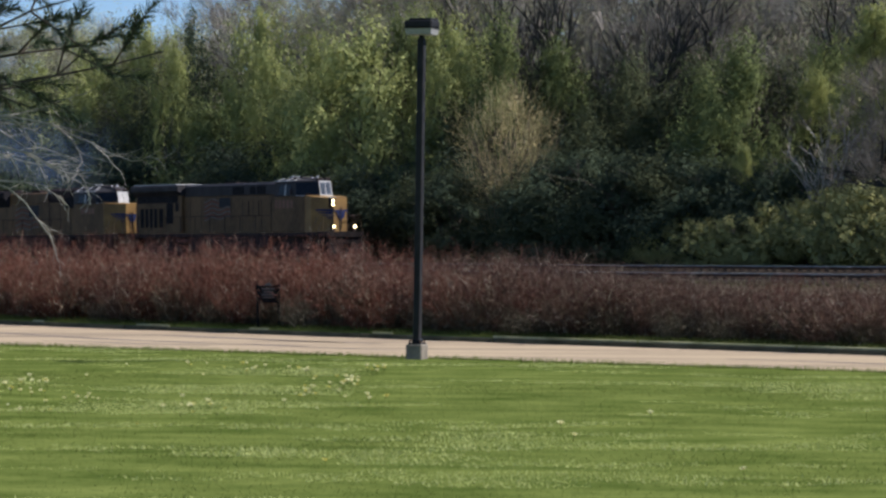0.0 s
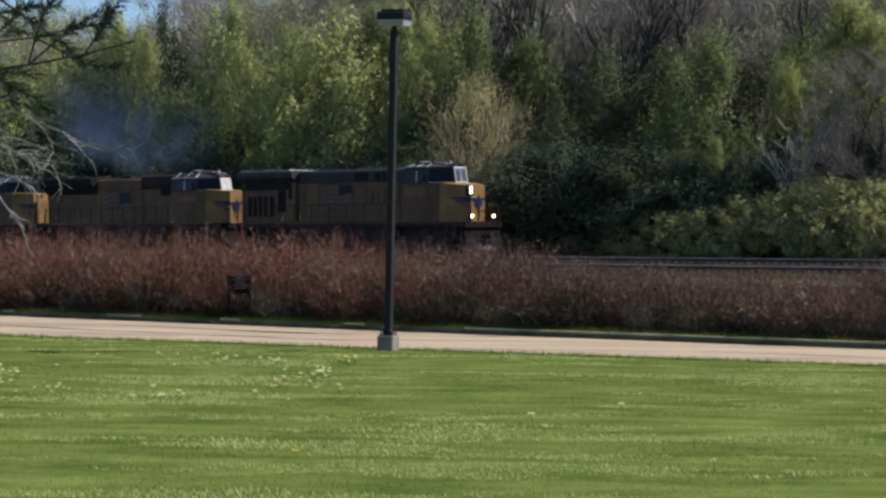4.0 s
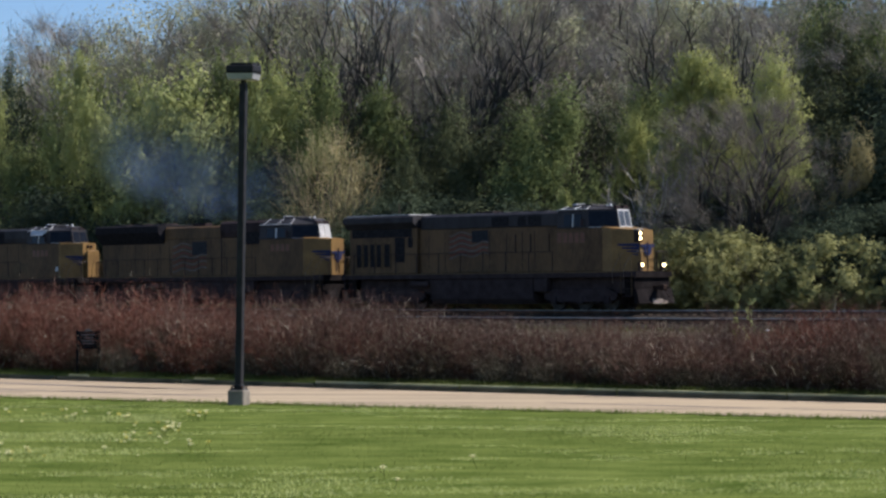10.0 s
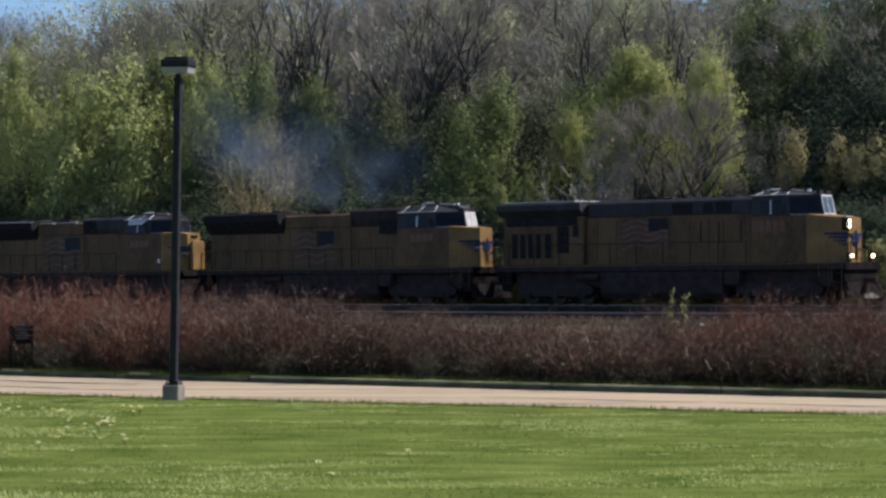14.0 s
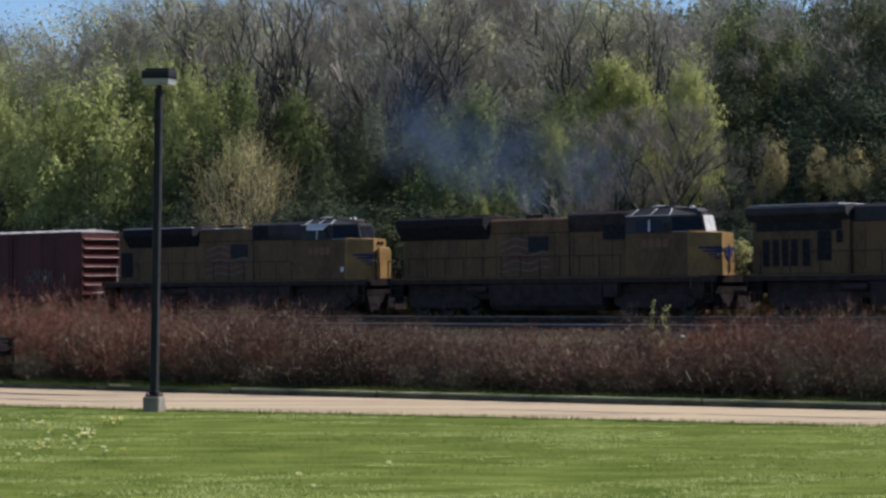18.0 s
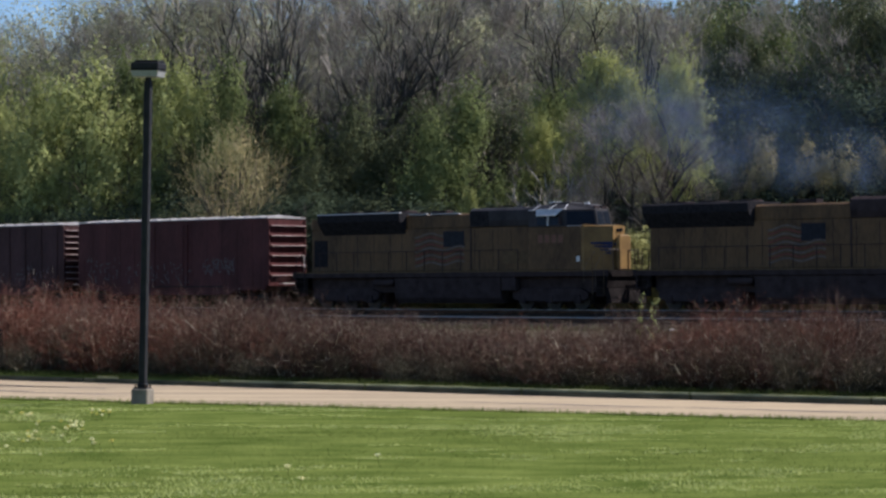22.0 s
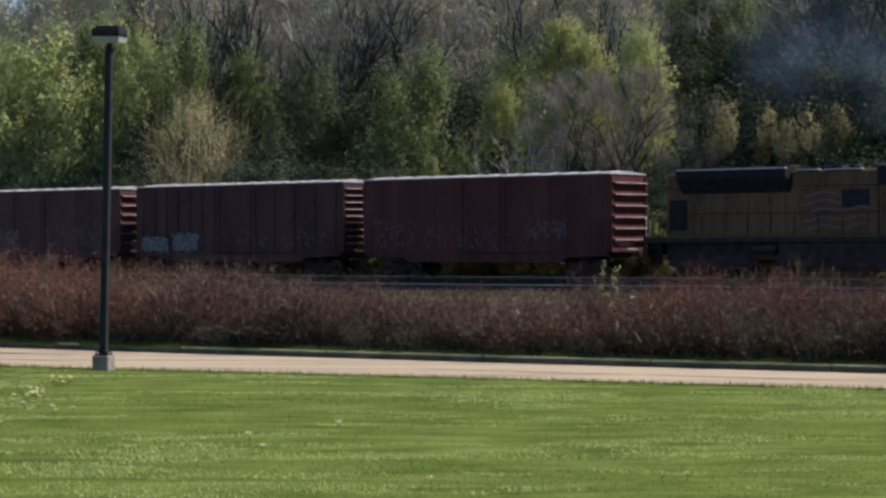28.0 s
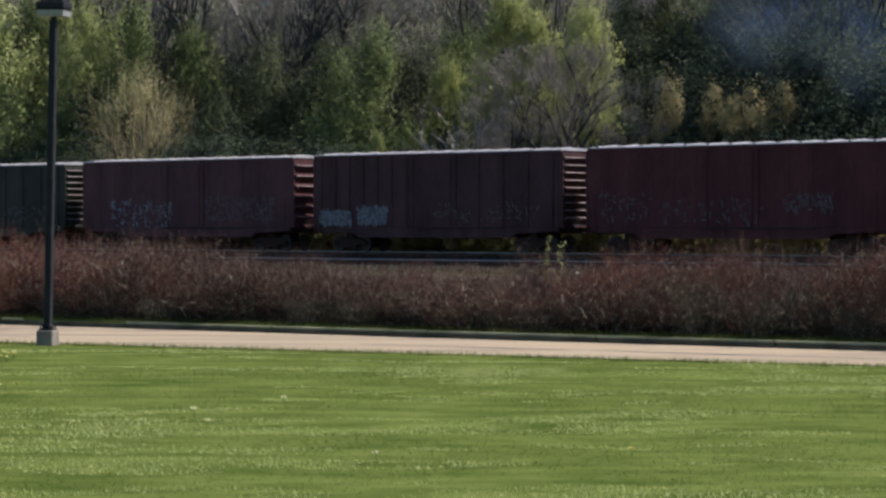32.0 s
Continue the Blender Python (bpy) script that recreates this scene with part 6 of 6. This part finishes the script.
def wildflowers():
    """White and yellow flower heads strewn over the lawn before the lamp post."""
    rng = random.Random(14)
    st = stem_mesh("stem", [(Vector((0, 0, -0.01)), Vector((0.01, 0, 0.09)), 0.004, 0.003)], 4)
    sh = Shape()
    for i in range(9):
        a = i * 0.698
        sh.add([(0.01, 0, 0.09), (0.01 + 0.035 * math.cos(a), 0.035 * math.sin(a), 0.105), (0.01 + 0.038 * math.cos(a + 0.5), 0.038 * math.sin(a + 0.5), 0.103)], [(0, 1, 2)])
    sh.tube((0.01, 0, 0.085), (0.01, 0, 0.112), 0.018, 0.012, 7)
    first = {}
    for k in range(120):
        if k < 92:
            ca, ce, sa, se_ = CLUSTERS[k % len(CLUSTERS)]
            az, el = rng.gauss(ca, sa), rng.gauss(ce, se_)
        elif k < 112:
            az, el = rng.uniform(-17, -7.4), rng.uniform(-4.7, -3.4)
        else:
            az, el = rng.uniform(-16, 13), rng.uniform(-6.2, -3.6)
        d = EYE.z / math.tan(radians(-el))
        x, y = d * math.sin(radians(az)), d * math.cos(radians(az))
        if y > near_edge(x) - 0.15:
            continue
        tone = rng.random() < 0.72
        m = pose(x, y, 0, rng.uniform(-12, 12), rng.uniform(-12, 12), rng.uniform(0, 360)) @ Matrix.Scale(rng.uniform(0.7, 1.35), 4)
        if tone in first:
            set_out(first[tone], m)
        else:
            f = thing("lawn_flower", "small pale flower standing in the mown lawn" if tone else "small yellow dandelion standing in the mown lawn", "flower", "flowers in the lawn")
            part("stem", st, M_BLADE, f)
            part("flower_head", sh, M_PETAL if tone else M_DANDELION, f)
            f.matrix_basis = m
            first[tone] = f


wildflowers()


# ---- smoke ----
def smoke_material():
    m = bpy.data.materials.new("diesel_smoke")
    m.use_nodes = True
    n, l = m.node_tree.nodes, m.node_tree.links
    co = n.new("ShaderNodeTexCoord")
    ln = n.new("ShaderNodeVectorMath")
    ln.operation = "LENGTH"
    l.new(co.outputs["Object"], ln.inputs[0])
    fall = n.new("ShaderNodeMapRange")
    fall.interpolation_type = "SMOOTHSTEP"
    fall.inputs[1].default_value, fall.inputs[2].default_value, fall.inputs[3].default_value, fall.inputs[4].default_value = 0.15, 1.0, 1.0, 0.0
    l.new(ln.outputs["Value"], fall.inputs[0])
    ns = n.new("ShaderNodeTexNoise")
    ns.inputs["Scale"].default_value, ns.inputs["Detail"].default_value = 1.9, 4
    l.new(co.outputs["Object"], ns.inputs["Vector"])
    cut = n.new("ShaderNodeMapRange")
    cut.inputs[1].default_value, cut.inputs[2].default_value, cut.inputs[3].default_value, cut.inputs[4].default_value = 0.3, 0.72, 0.06, 0.42
    l.new(ns.outputs["Fac"], cut.inputs[0])
    mul = n.new("ShaderNodeMath")
    mul.operation = "MULTIPLY"
    l.new(fall.outputs[0], mul.inputs[0]), l.new(cut.outputs[0], mul.inputs[1])
    di, tr, mx = n.new("ShaderNodeBsdfDiffuse"), n.new("ShaderNodeBsdfTransparent"), n.new("ShaderNodeMixShader")
    lit, both = n.new("ShaderNodeBsdfTranslucent"), n.new("ShaderNodeMixShader")
    di.inputs[0].default_value = lit.inputs[0].default_value = (0.145, 0.205, 0.315, 1)
    l.new(di.outputs[0], both.inputs[1]), l.new(lit.outputs[0], both.inputs[2])
    l.new(mul.outputs[0], mx.inputs[0]), l.new(tr.outputs[0], mx.inputs[1]), l.new(both.outputs[0], mx.inputs[2])
    l.new(mx.outputs[0], n["Material Output"].inputs[0])
    return m


def smoke_cloud(name, label, puffs):
    mat = smoke_material() if "diesel_smoke" not in bpy.data.materials else bpy.data.materials["diesel_smoke"]
    vs, fs = [(0, -0.3, 0)], []
    n = 20
    for r in (0.25, 0.5, 0.75, 1.0):
        for i in range(n):
            a = 6.28319 * i / n
            vs.append((r * math.cos(a), -0.3 * (1 - r * r), r * math.sin(a)))
    fs += [(0, 1 + (i + 1) % n, 1 + i) for i in range(n)]
    for k in range(3):
        fs += [(1 + k * n + i, 1 + k * n + (i + 1) % n, 1 + (k + 1) * n + (i + 1) % n, 1 + (k + 1) * n + i) for i in range(n)]
    me = quick_mesh("puff", vs, fs)
    me.materials.append(mat)
    t = thing(name, label, "smoke")
    for x, y, z, r, turn in puffs:
        p = new("puff", me)
        p.parent = t
        p.matrix_basis = pose(x, y, z, 0, 0, TURN - 8) @ pose(0, 0, 0, 0, turn, 0) @ Matrix.Diagonal((r, r, r * 0.8, 1))
        PUFFS.append((p, x, y, z, turn))
    return t


PUFFS = []
srng = random.Random(23)
PLUME = smoke_cloud("exhaust_plume", "thin blue-grey diesel exhaust trailing above the locomotive", [(2.2 - 2.0 * i + srng.uniform(-0.5, 0.5), 0.6 + 0.3 * i, 5.8 + 0.6 * i + srng.uniform(-0.3, 0.5), 1.5 + 0.36 * i, srng.uniform(0, 300)) for i in range(6)])
HAZE = smoke_cloud("drifting_haze", "faint blue smoke haze hanging before the trees", [(-2.5 - 4.5 * i, 3.0 + 0.4 * i, 8.6 + 0.7 * i + srng.uniform(-0.8, 0.8), 3.7 + 0.4 * i, srng.uniform(0, 300)) for i in range(-1, 3)])


# ---- what moves ----
def front(t):
    """Metres of the leading coupler along the line at t seconds."""
    return -52.316 + 3.6034 * t + 0.016964 * t ** 2 - 0.00011023 * t ** 3 + 8.455e-7 * t ** 4


def motions():
    for ob, behind in TRAIN:
        walk(ob, [(t, LINE @ pose(front(t) - behind, 0, RIDE)) for t in range(0, 33)])
    for w, x, r in WHEELS:
        walk(w, [(0.15 * k, pose(x, 0, r) @ Matrix.Rotation((front(0.15 * k) - front(0)) / r, 4, "Y")) for k in range(214)] + [(32.0, pose(x, 0, r) @ Matrix.Rotation((front(32.0) - front(0)) / r, 4, "Y"))])
    stack = 21.8 + 12.6
    walk(PLUME, [(t, LINE @ pose(front(t) - stack, 0, RIDE)) for t in range(0, 33)])
    for i, (p, x, y, z, turn) in enumerate(PUFFS):
        back = 0.04 + 0.015 * (i % 5)
        rows = []
        for t in range(0, 33, 2):
            k = t - 16
            rows.append((t, pose(x - back * k + 0.25 * math.sin(t * 0.6 + i), y, z + 0.02 * k + 0.18 * math.sin(t * 0.5 + 2 * i), 0, 0, TURN - 8) @ pose(0, 0, 0, 0, turn + 4 * k, 0)))
        walk(p, rows)
    # the haze is carried along at first and then hangs where it was left
    walk(HAZE, [(t, LINE @ pose(front(min(t, 20 + 5.5 * math.tanh(max(0, t - 20) / 5.5))) - stack, 0, RIDE)) for t in range(0, 33)])


motions()
